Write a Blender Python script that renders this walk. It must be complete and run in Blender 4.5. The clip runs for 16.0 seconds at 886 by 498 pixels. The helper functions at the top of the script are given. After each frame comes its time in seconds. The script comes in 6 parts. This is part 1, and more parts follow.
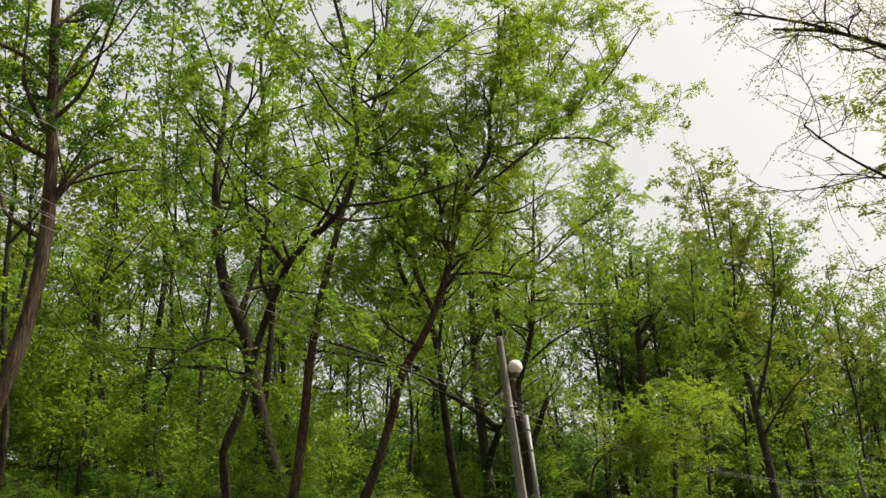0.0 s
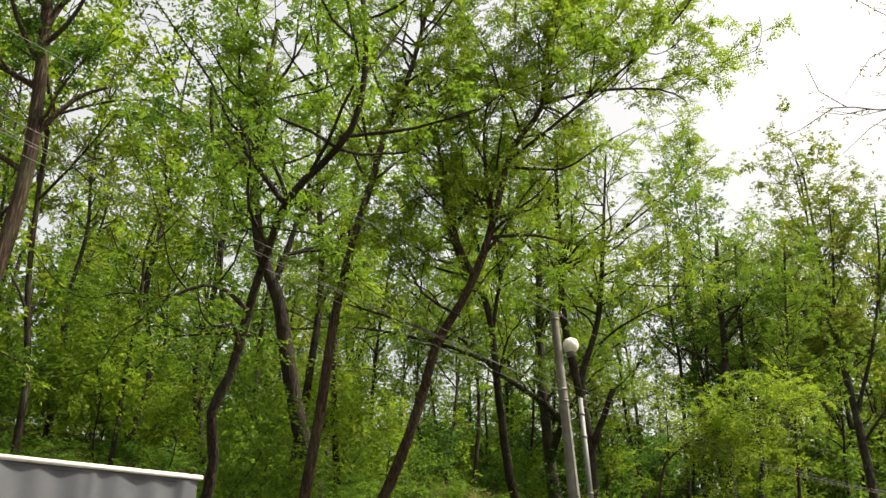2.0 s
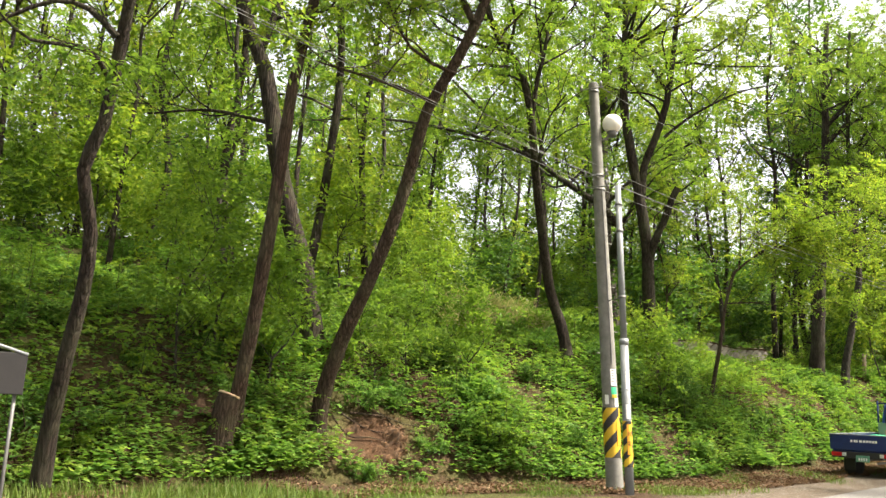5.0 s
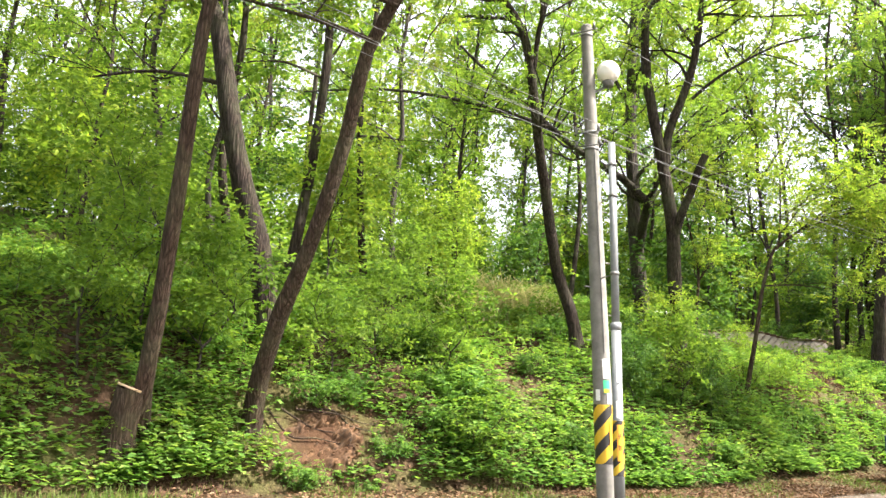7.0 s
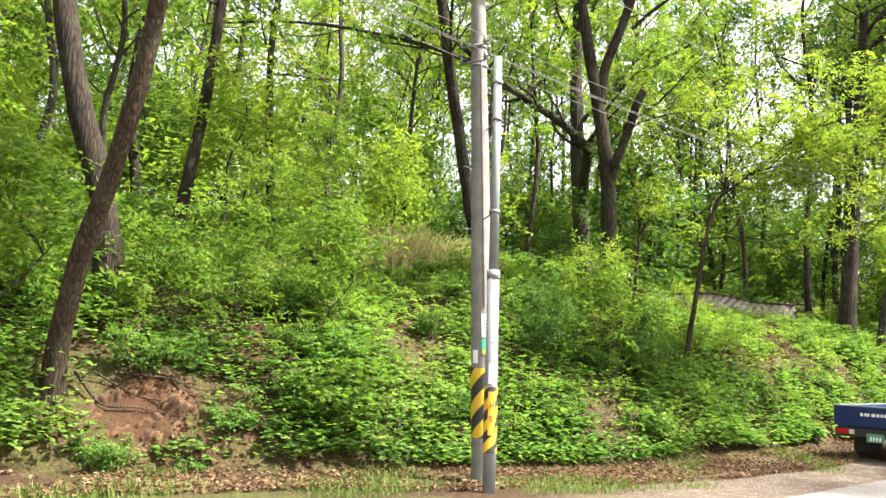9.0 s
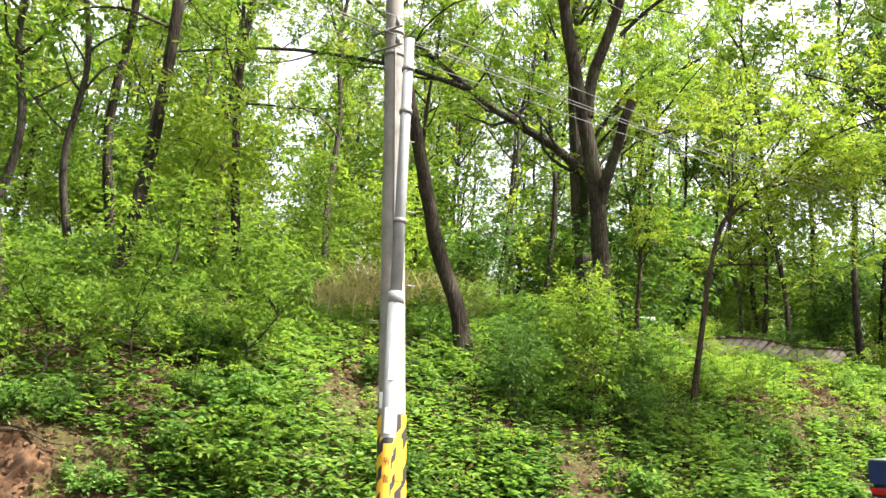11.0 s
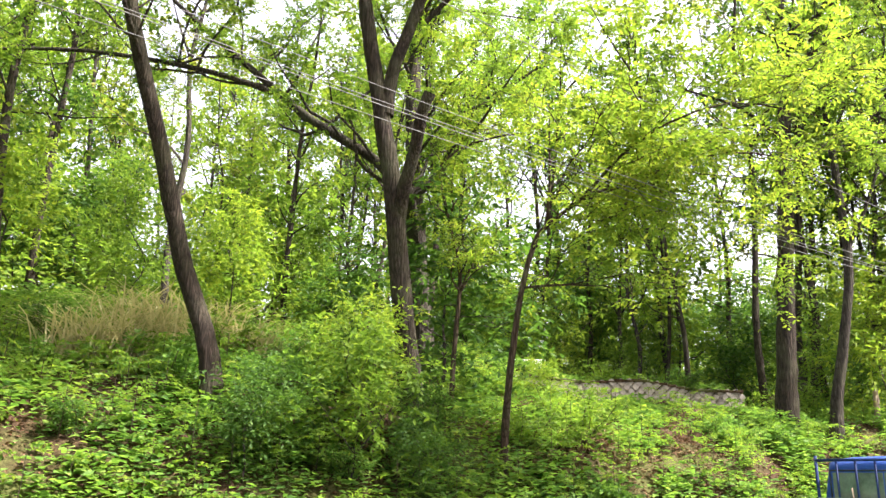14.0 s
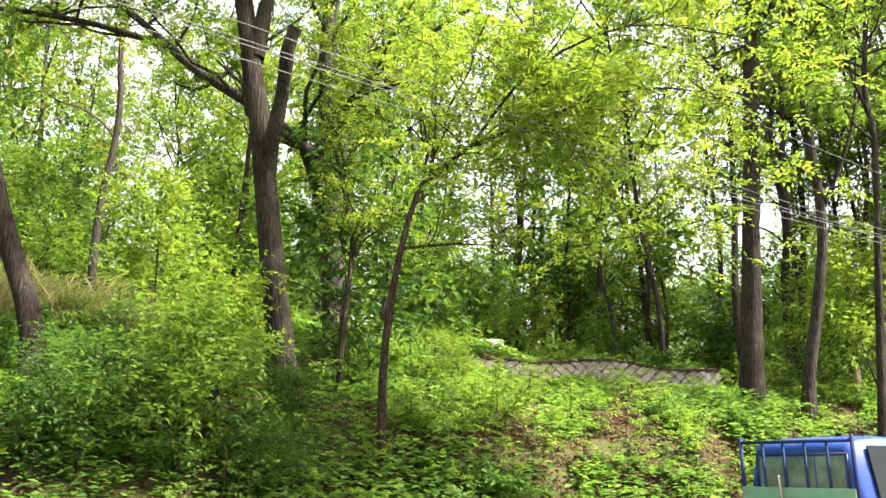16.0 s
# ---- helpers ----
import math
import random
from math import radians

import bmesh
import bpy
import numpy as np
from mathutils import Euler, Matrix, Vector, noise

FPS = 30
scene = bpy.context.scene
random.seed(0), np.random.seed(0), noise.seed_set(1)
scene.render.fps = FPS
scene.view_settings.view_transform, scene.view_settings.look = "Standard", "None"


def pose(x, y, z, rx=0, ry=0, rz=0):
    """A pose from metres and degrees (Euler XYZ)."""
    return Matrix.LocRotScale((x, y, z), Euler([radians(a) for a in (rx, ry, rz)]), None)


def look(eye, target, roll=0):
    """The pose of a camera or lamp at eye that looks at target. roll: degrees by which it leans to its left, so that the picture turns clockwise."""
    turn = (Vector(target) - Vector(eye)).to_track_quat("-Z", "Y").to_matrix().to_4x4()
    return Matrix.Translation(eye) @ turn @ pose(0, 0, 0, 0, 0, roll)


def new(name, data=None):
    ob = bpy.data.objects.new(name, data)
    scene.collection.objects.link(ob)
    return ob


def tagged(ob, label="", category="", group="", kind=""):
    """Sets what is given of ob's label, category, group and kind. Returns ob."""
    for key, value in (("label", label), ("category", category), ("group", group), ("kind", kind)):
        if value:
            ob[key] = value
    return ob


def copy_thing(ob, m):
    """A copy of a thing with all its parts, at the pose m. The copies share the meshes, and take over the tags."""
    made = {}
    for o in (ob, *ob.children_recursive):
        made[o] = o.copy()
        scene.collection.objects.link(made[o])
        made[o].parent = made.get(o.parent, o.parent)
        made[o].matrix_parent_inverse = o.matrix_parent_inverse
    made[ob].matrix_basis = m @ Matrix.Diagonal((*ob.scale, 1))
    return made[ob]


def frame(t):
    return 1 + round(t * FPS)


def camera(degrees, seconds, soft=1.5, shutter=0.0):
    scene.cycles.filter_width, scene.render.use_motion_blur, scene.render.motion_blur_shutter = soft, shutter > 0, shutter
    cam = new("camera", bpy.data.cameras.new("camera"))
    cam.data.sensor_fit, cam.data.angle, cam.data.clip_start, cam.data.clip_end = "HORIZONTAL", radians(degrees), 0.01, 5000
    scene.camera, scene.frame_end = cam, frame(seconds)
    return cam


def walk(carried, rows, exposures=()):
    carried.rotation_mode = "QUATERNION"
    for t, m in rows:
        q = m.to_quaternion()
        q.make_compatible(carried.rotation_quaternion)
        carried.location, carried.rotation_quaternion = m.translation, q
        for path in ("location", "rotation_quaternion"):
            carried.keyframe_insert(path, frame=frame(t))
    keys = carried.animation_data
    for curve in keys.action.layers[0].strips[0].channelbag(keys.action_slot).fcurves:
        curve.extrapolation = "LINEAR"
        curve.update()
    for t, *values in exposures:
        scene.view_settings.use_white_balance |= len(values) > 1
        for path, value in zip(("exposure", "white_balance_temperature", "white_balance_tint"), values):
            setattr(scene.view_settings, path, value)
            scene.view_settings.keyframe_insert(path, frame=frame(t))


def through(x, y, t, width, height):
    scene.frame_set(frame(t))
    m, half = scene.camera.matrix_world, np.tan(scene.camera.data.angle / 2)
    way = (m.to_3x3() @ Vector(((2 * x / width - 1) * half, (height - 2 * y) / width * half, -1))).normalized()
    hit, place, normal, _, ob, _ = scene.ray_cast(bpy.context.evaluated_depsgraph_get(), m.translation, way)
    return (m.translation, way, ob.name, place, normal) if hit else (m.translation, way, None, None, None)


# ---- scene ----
cam = camera(55.3, 16.0)
PATH = [
    (0, (-0.146, 0.245, 1.287), (-0.934, 1.912, 2.061), -2.9),
    (0.5, (-0.196, 0.881, 1.26), (-1.01, 2.535, 2.035), -2.7),
    (1, (-0.206, 1.485, 1.181), (-1.092, 3.101, 1.959), -1.2),
    (1.5, (-0.123, 2.1, 1.17), (-1.075, 3.676, 1.952), 0.2),
    (2, (-0.16, 2.765, 1.185), (-1.138, 4.325, 1.964), 0.7),
    (2.5, (-0.19, 3.457, 1.195), (-1.192, 5.005, 1.97), 0.5),
    (3, (-0.188, 4.066, 1.215), (-1.203, 5.68, 1.819), 0.8),
    (3.5, (-0.229, 4.801, 1.263), (-1.118, 6.55, 1.655), -0.8),
    (4, (-0.288, 5.467, 1.212), (-1.15, 7.229, 1.601), 0.9),
    (4.5, (-0.514, 6.321, 1.286), (-1.556, 7.985, 1.668), 2.9),
    (4.7, (-0.527, 6.596, 1.259), (-1.68, 8.185, 1.64), 2.6),
    (6.8, (-0.642, 9.677, 1.425), (-2.006, 11.09, 1.804), 3.3),
    (7, (-0.657, 10.004, 1.396), (-2.012, 11.429, 1.758), 3.1),
    (7.5, (-0.672, 10.855, 1.437), (-2.021, 12.288, 1.79), 2.8),
    (8, (-0.672, 11.603, 1.412), (-2.011, 13.048, 1.754), 3.0),
    (8.5, (-0.693, 12.34, 1.452), (-2.025, 13.793, 1.787), 2.9),
    (9, (-0.742, 13.075, 1.435), (-2.097, 14.518, 1.726), 3.2),
    (9.2, (-0.722, 13.404, 1.448), (-2.092, 14.838, 1.707), 3.7),
    (11.3, (-0.947, 16.288, 1.404), (-2.404, 17.586, 1.843), 2.2),
    (11.5, (-0.952, 16.522, 1.413), (-2.41, 17.815, 1.863), 1.6),
    (12, (-0.99, 17.289, 1.39), (-2.431, 18.593, 1.86), 1.4),
    (12.5, (-0.978, 18.036, 1.403), (-2.295, 19.445, 1.932), 0.9),
    (13, (-0.972, 18.702, 1.475), (-2.31, 20.089, 2.008), 1.7),
    (13.5, (-0.89, 19.477, 1.5), (-2.334, 20.754, 2.034), 2.2),
    (14, (-0.779, 20.244, 1.602), (-2.136, 21.609, 2.145), 1.6),
    (14.5, (-0.804, 20.998, 1.641), (-2.187, 22.356, 2.136), 1.9),
    (15, (-0.698, 21.696, 1.702), (-2.111, 23.027, 2.182), 1.5),
    (15.5, (-0.668, 22.393, 1.699), (-2.09, 23.704, 2.206), 1.6),
    (16, (-0.587, 23.084, 1.703), (-1.983, 24.42, 2.218), 0.9),
]
EXPOSURES = [(0.0, 0.72, 7300, 8), (1.5, 0.88, 7300, 8), (2.5, 1.15, 7200, 8), (3.1, 1.36, 7150, 8), (4.6, 1.7, 7000, 10), (7.0, 2.44, 6500, 15), (12.5, 2.26, 6500, 16), (15.0, 2.41, 6500, 18), (16.0, 2.38, 6500, 18)]
walk(cam, [(t, look(eye, target, roll)) for t, eye, target, roll in PATH], EXPOSURES)

# ---- light ----
SUN_DIR = Vector((0.62, 0.36, 0.98)).normalized()
world = bpy.data.worlds.new("sky")
scene.world = world
world.use_nodes = True
wn = world.node_tree.nodes
sky = wn.new("ShaderNodeTexSky")
sky.sky_type = "NISHITA"
sky.sun_disc = False
sky.sun_elevation = math.asin(SUN_DIR.z)
sky.sun_rotation = math.atan2(SUN_DIR.x, SUN_DIR.y)
sky.air_density, sky.dust_density, sky.ozone_density = 1.0, 9.0, 0.6
wn["Background"].inputs[1].default_value = 0.15
veil = wn.new("ShaderNodeMix")  # thin, even high cloud
veil.data_type = "RGBA"
veil.inputs[0].default_value = 0.55
veil.inputs[7].default_value = (3.7, 3.7, 3.65, 1.0)
world.node_tree.links.new(sky.outputs[0], veil.inputs[6])
world.node_tree.links.new(veil.outputs[2], wn["Background"].inputs[0])
sun_data = bpy.data.lights.new("sun", "SUN")
sun_data.energy, sun_data.angle, sun_data.color = 3.8, radians(1.2), (1.0, 0.95, 0.86)
sun = new("sun", sun_data)
sun.matrix_world = look(SUN_DIR * 60, (0, 0, 0))

RNG = np.random.default_rng(7)


# ---- materials ----
def material(name, rough=0.6, metal=0.0, spec=0.5):
    m = bpy.data.materials.new(name)
    m.use_nodes = True
    b = m.node_tree.nodes["Principled BSDF"]
    b.inputs["Roughness"].default_value = rough
    b.inputs["Metallic"].default_value = metal
    b.inputs["Specular IOR Level"].default_value = spec
    return m


def node(m, kind, **values):
    n = m.node_tree.nodes.new(kind)
    for key, value in values.items():
        n.inputs[key.replace("_", " ")].default_value = value
    return n


def link(m, a, b):
    m.node_tree.links.new(a, b)


def bsdf(m):
    return m.node_tree.nodes["Principled BSDF"]


def ramp(m, fac, stops):
    r = m.node_tree.nodes.new("ShaderNodeValToRGB")
    e = r.color_ramp.elements
    while len(e) < len(stops):
        e.new(0.5)
    for el, (p, c) in zip(e, stops):
        el.position, el.color = p, (*c, 1)
    link(m, fac, r.inputs[0])
    return r.outputs[0]


def coords(m, scale=(1, 1, 1), kind="Object"):
    tc = m.node_tree.nodes.new("ShaderNodeTexCoord")
    mp = m.node_tree.nodes.new("ShaderNodeMapping")
    mp.inputs["Scale"].default_value = scale
    link(m, tc.outputs[kind], mp.inputs[0])
    return mp.outputs[0]


def noise_fac(m, vec, scale, detail=5.0, rough=0.6):
    n = node(m, "ShaderNodeTexNoise", Scale=scale, Detail=detail, Roughness=rough)
    link(m, vec, n.inputs["Vector"])
    return n.outputs["Fac"]


def mix(m, fac, a, b, mode="MIX"):
    x = m.node_tree.nodes.new("ShaderNodeMix")
    x.data_type, x.blend_type = "RGBA", mode
    for value, socket in ((fac, x.inputs[0]), (a, x.inputs[6]), (b, x.inputs[7])):
        if isinstance(value, (int, float)):
            socket.default_value = value
        elif isinstance(value, tuple):
            socket.default_value = (*value, 1)
        else:
            link(m, value, socket)
    return x.outputs[2]


def bump(m, fac, strength, distance=0.02):
    b = node(m, "ShaderNodeBump", Strength=strength, Distance=distance)
    link(m, fac, b.inputs["Height"])
    link(m, b.outputs[0], bsdf(m).inputs["Normal"])


def plain(name, colour, rough=0.5, metal=0.0, vary=0.12, scale=9.0, relief=0.1):
    """A painted or moulded surface with soft unevenness at two scales."""
    m = material(name, rough, metal)
    vec = coords(m)
    f = noise_fac(m, vec, scale, 6)
    g = noise_fac(m, vec, scale * 9, 3)
    dark = tuple(c * (1 - vary) for c in colour)
    lite = tuple(min(1, c * (1 + vary)) for c in colour)
    c = ramp(m, f, [(0.3, dark), (0.7, lite)])
    c = mix(m, 0.12, c, ramp(m, g, [(0.35, dark), (0.65, lite)]))
    link(m, c, bsdf(m).inputs["Base Color"])
    bump(m, g, relief, 0.004)
    return m


def leaf_material(name, stops, through=0.6, rough=0.5):
    m = material(name, rough, 0.0, 0.15)
    nt = m.node_tree
    geo = nt.nodes.new("ShaderNodeNewGeometry")
    vec = coords(m)
    patch = noise_fac(m, vec, 0.55, 3)
    add = nt.nodes.new("ShaderNodeMath")
    add.operation = "MULTIPLY_ADD"
    link(m, geo.outputs["Random Per Island"], add.inputs[0])
    add.inputs[1].default_value = 0.62
    sub = nt.nodes.new("ShaderNodeMath")
    sub.operation = "MULTIPLY_ADD"
    link(m, patch, sub.inputs[0])
    sub.inputs[1].default_value, sub.inputs[2].default_value = 1.1, -0.36
    link(m, sub.outputs[0], add.inputs[2])
    c = ramp(m, add.outputs[0], stops)
    link(m, c, bsdf(m).inputs["Base Color"])
    tr = nt.nodes.new("ShaderNodeBsdfTranslucent")
    glow = mix(m, 1.0, c, (1.3, 1.3, 0.75), "MULTIPLY")
    link(m, glow, tr.inputs[0])
    ms = nt.nodes.new("ShaderNodeMixShader")
    ms.inputs[0].default_value = through
    link(m, bsdf(m).outputs[0], ms.inputs[1])
    link(m, tr.outputs[0], ms.inputs[2])
    link(m, ms.outputs[0], nt.nodes["Material Output"].inputs[0])
    return m


def bark_material(name, dark, mid, lite, stretch=0.11):
    m = material(name, 0.9, 0.0, 0.2)
    vec = coords(m, (1, 1, stretch))
    f = noise_fac(m, vec, 26, 8, 0.65)
    big = noise_fac(m, coords(m), 1.7, 4)
    v = node(m, "ShaderNodeTexVoronoi", Scale=20.0)
    v.feature = "DISTANCE_TO_EDGE"
    link(m, vec, v.inputs["Vector"])
    c = ramp(m, f, [(0.3, dark), (0.55, mid), (0.8, lite)])
    c = mix(m, ramp(m, v.outputs["Distance"], [(0.0, (0.9, 0.9, 0.9)), (0.17, (0, 0, 0))]), c, dark)
    c = mix(m, ramp(m, big, [(0.45, (0, 0, 0)), (0.75, (0.45, 0.45, 0.45))]), c, (0.10, 0.11, 0.06))
    link(m, c, bsdf(m).inputs["Base Color"])
    h = m.node_tree.nodes.new("ShaderNodeMath")
    h.operation = "ADD"
    link(m, f, h.inputs[0])
    link(m, v.outputs["Distance"], h.inputs[1])
    bump(m, h.outputs[0], 1.0, 0.05)
    return m


M_BARK = bark_material("bark_dark", (0.012, 0.009, 0.007), (0.042, 0.031, 0.024), (0.10, 0.078, 0.06))
M_BARK_RED = bark_material("bark_brown", (0.02, 0.013, 0.009), (0.075, 0.05, 0.035), (0.17, 0.125, 0.09))
M_BARK_GREY = bark_material("bark_grey", (0.018, 0.015, 0.013), (0.06, 0.05, 0.042), (0.14, 0.12, 0.10))
M_LEAF = leaf_material("leaf_green", [(0.0, (0.055, 0.115, 0.022)), (0.45, (0.115, 0.205, 0.032)), (0.8, (0.18, 0.27, 0.04)), (1.0, (0.25, 0.31, 0.06))])
M_LEAF_YELLOW = leaf_material("leaf_yellow_green", [(0.0, (0.08, 0.155, 0.022)), (0.4, (0.15, 0.24, 0.032)), (0.8, (0.235, 0.305, 0.042)), (1.0, (0.32, 0.34, 0.065))], 0.6)
M_LEAF_DARK = leaf_material("leaf_deep_green", [(0.0, (0.028, 0.07, 0.018)), (0.5, (0.06, 0.13, 0.026)), (0.85, (0.10, 0.19, 0.032)), (1.0, (0.15, 0.24, 0.04))], 0.48)
M_LEAF_OLIVE = leaf_material("leaf_olive", [(0.0, (0.07, 0.11, 0.02)), (0.5, (0.13, 0.18, 0.03)), (0.85, (0.20, 0.22, 0.05)), (1.0, (0.26, 0.22, 0.07))])
M_UNDER = leaf_material("undergrowth_leaf", [(0.0, (0.03, 0.08, 0.02)), (0.35, (0.085, 0.185, 0.038)), (0.7, (0.16, 0.285, 0.055)), (1.0, (0.27, 0.36, 0.09))], 0.5)
M_GRASS = leaf_material("grass_blade", [(0.0, (0.045, 0.09, 0.016)), (0.5, (0.095, 0.155, 0.024)), (0.85, (0.12, 0.16, 0.04)), (1.0, (0.18, 0.155, 0.075))], 0.3)
M_STRAW = leaf_material("straw", [(0.0, (0.17, 0.18, 0.08)), (0.5, (0.36, 0.33, 0.2)), (1.0, (0.52, 0.48, 0.34))], 0.35)
M_LITTER = leaf_material("dry_leaf", [(0.0, (0.05, 0.027, 0.015)), (0.4, (0.10, 0.057, 0.032)), (0.75, (0.165, 0.106, 0.063)), (1.0, (0.29, 0.215, 0.14))], 0.1, 0.8)


def ground_material():
    m = material("forest_floor", 0.95, 0.0, 0.15)
    vec = coords(m)
    fine, mid_, big = noise_fac(m, vec, 22, 8, 0.7), noise_fac(m, vec, 4, 6), noise_fac(m, vec, 0.6, 4)
    litter = ramp(m, fine, [(0.3, (0.018, 0.011, 0.007)), (0.5, (0.05, 0.03, 0.017)), (0.68, (0.105, 0.068, 0.042))])
    green = ramp(m, fine, [(0.3, (0.03, 0.05, 0.012)), (0.65, (0.10, 0.14, 0.03))])
    c = mix(m, ramp(m, big, [(0.45, (0, 0, 0)), (0.62, (0.6, 0.6, 0.6))]), litter, green)
    att = m.node_tree.nodes.new("ShaderNodeAttribute")
    att.attribute_name = "cover"
    split = m.node_tree.nodes.new("ShaderNodeSeparateColor")
    link(m, att.outputs["Color"], split.inputs[0])
    v = node(m, "ShaderNodeTexVoronoi", Scale=38.0)
    link(m, vec, v.inputs["Vector"])
    stones = ramp(m, v.outputs["Color"], [(0.2, (0.055, 0.046, 0.037)), (0.5, (0.125, 0.106, 0.084)), (0.85, (0.27, 0.245, 0.21))])
    gravel = mix(m, ramp(m, mid_, [(0.35, (0, 0, 0)), (0.6, (0.8, 0.8, 0.8))]), stones, (0.10, 0.072, 0.048))
    soil = ramp(m, mid_, [(0.3, (0.034, 0.018, 0.010)), (0.7, (0.08, 0.043, 0.023))])
    c = mix(m, split.outputs[0], c, gravel)
    c = mix(m, split.outputs[1], c, soil)
    link(m, c, bsdf(m).inputs["Base Color"])
    bump(m, fine, 0.8, 0.05)
    return m


def asphalt_material():
    m = material("asphalt", 0.85, 0.0, 0.3)
    vec = coords(m)
    v = node(m, "ShaderNodeTexVoronoi", Scale=160.0)
    link(m, vec, v.inputs["Vector"])
    grain = ramp(m, v.outputs["Color"], [(0.1, (0.07, 0.068, 0.065)), (0.5, (0.14, 0.136, 0.13)), (0.9, (0.24, 0.233, 0.222))])
    big = noise_fac(m, coords(m, (1, 0.25, 1)), 0.9, 6)
    c = mix(m, ramp(m, big, [(0.35, (0, 0, 0)), (0.7, (0.55, 0.55, 0.55))]), grain, (0.19, 0.182, 0.17))
    crack = node(m, "ShaderNodeTexVoronoi", Scale=0.55)
    crack.feature = "DISTANCE_TO_EDGE"
    link(m, coords(m), crack.inputs["Vector"])
    c = mix(m, ramp(m, crack.outputs["Distance"], [(0.0, (0.5, 0.5, 0.5)), (0.008, (0, 0, 0))]), c, (0.05, 0.05, 0.05))
    link(m, c, bsdf(m).inputs["Base Color"])
    bump(m, v.outputs["Distance"], 0.5, 0.006)
    return m


M_GROUND, M_ASPHALT = ground_material(), asphalt_material()
M_YELLOW = plain("road_paint_yellow", (0.50, 0.33, 0.04), 0.8, 0, 0.25, 14, 0.3)
M_CONCRETE = plain("pole_concrete", (0.175, 0.172, 0.155), 0.88, 0, 0.3, 5, 0.5)
M_STEEL = plain("galvanised_steel", (0.185, 0.2, 0.205), 0.55, 0.0, 0.18, 6, 0.15)
M_STEEL_DARK = plain("dull_steel", (0.16, 0.16, 0.155), 0.55, 0.5, 0.2)
M_HAZ_Y = plain("warning_yellow", (0.60, 0.39, 0.02), 0.55, 0, 0.1)
M_HAZ_K = plain("warning_black", (0.022, 0.021, 0.02), 0.55, 0, 0.2)
M_HAZ_O = plain("sticker_orange", (0.80, 0.36, 0.02), 0.5, 0, 0.1)
M_WHITE = plain("white_plastic", (0.78, 0.78, 0.76), 0.4, 0, 0.05)
M_GLOBE = plain("milky_globe", (0.84, 0.83, 0.78), 0.3, 0, 0.04)
M_RED = plain("red_plastic", (0.66, 0.022, 0.02), 0.38, 0, 0.12)
M_TARP = plain("grey_tarpaulin", (0.082, 0.09, 0.108), 0.6, 0, 0.12, 2.2, 0.25)
M_TARP_K = plain("black_tarpaulin", (0.010, 0.009, 0.009), 0.75, 0, 0.3, 4, 0.4)
M_RUBBER = plain("tyre_rubber", (0.025, 0.024, 0.023), 0.85, 0, 0.2)
M_BLUE = plain("truck_blue", (0.028, 0.075, 0.33), 0.32, 0.1, 0.12)
M_BLUE_DARK = plain("bed_navy", (0.012, 0.026, 0.11), 0.42, 0.1, 0.15)
M_BLACK_CAR = plain("black_paint", (0.012, 0.012, 0.013), 0.25, 0.0, 0.15)
M_WHITE_CAR = plain("white_paint", (0.72, 0.72, 0.70), 0.25, 0.0, 0.04)
M_NAVY_CAR = plain("dark_teal_paint", (0.012, 0.03, 0.042), 0.3, 0.0, 0.15)
M_SILVER_CAR = plain("silver_paint", (0.42, 0.43, 0.44), 0.25, 0.5, 0.06)
M_ALLOY = plain("alloy", (0.55, 0.55, 0.56), 0.3, 0.8, 0.08)
M_DARK = plain("dark_plastic", (0.018, 0.018, 0.018), 0.5, 0, 0.2)
M_GLASS = plain("tinted_glass", (0.012, 0.018, 0.017), 0.12, 0.0, 0.1, 3, 0.0)
for m_ in (M_GLASS, M_BLACK_CAR, M_NAVY_CAR):
    bsdf(m_).inputs["Specular IOR Level"].default_value = 0.12
# pale mottled colour stands in for the light seen through the cab window
M_GLASS_PALE = plain("painted_light_glass", (0.17, 0.19, 0.15), 0.12, 0.0, 0.6, 3, 0.0)
M_GREENBOARD = plain("sage_green_board", (0.20, 0.28, 0.21), 0.55, 0, 0.12)
M_GREENNET = plain("green_net", (0.03, 0.42, 0.20), 0.6, 0, 0.2)
M_HEAD = plain("grey_lamp_head", (0.17, 0.175, 0.175), 0.4, 0.1, 0.15)
M_BAR = plain("guard_tube_navy", (0.01, 0.022, 0.085), 0.7, 0.0, 0.2)
bsdf(M_BAR).inputs["Specular IOR Level"].default_value = 0.2
M_LAMP = plain("clear_lens", (0.70, 0.72, 0.72), 0.15, 0.3, 0.08)
M_TAIL = plain("tail_lens", (0.40, 0.015, 0.02), 0.2, 0, 0.1)
M_PLATE = plain("green_plate", (0.10, 0.26, 0.17), 0.45, 0, 0.1)
M_STONE = plain("field_stone", (0.28, 0.255, 0.22), 0.92, 0, 0.35, 5, 0.8)
M_WOOD = plain("weathered_wood", (0.22, 0.17, 0.12), 0.85, 0, 0.25)
M_CUT = plain("cut_wood", (0.42, 0.31, 0.19), 0.8, 0, 0.25, 16)
M_WIRE = plain("cable", (0.10, 0.10, 0.10), 0.5, 0, 0.1)
M_BOX = plain("cardboard", (0.42, 0.28, 0.17), 0.8, 0, 0.12)


# ---- mesh helpers ----
def part(name, bm, mat, parent, label=""):
    me = bpy.data.meshes.new(name)
    bm.to_mesh(me)
    bm.free()
    for m in mat if isinstance(mat, (list, tuple)) else (mat,):
        me.materials.append(m)
    ob = new(name, me)
    ob.parent = parent
    return tagged(ob, label)


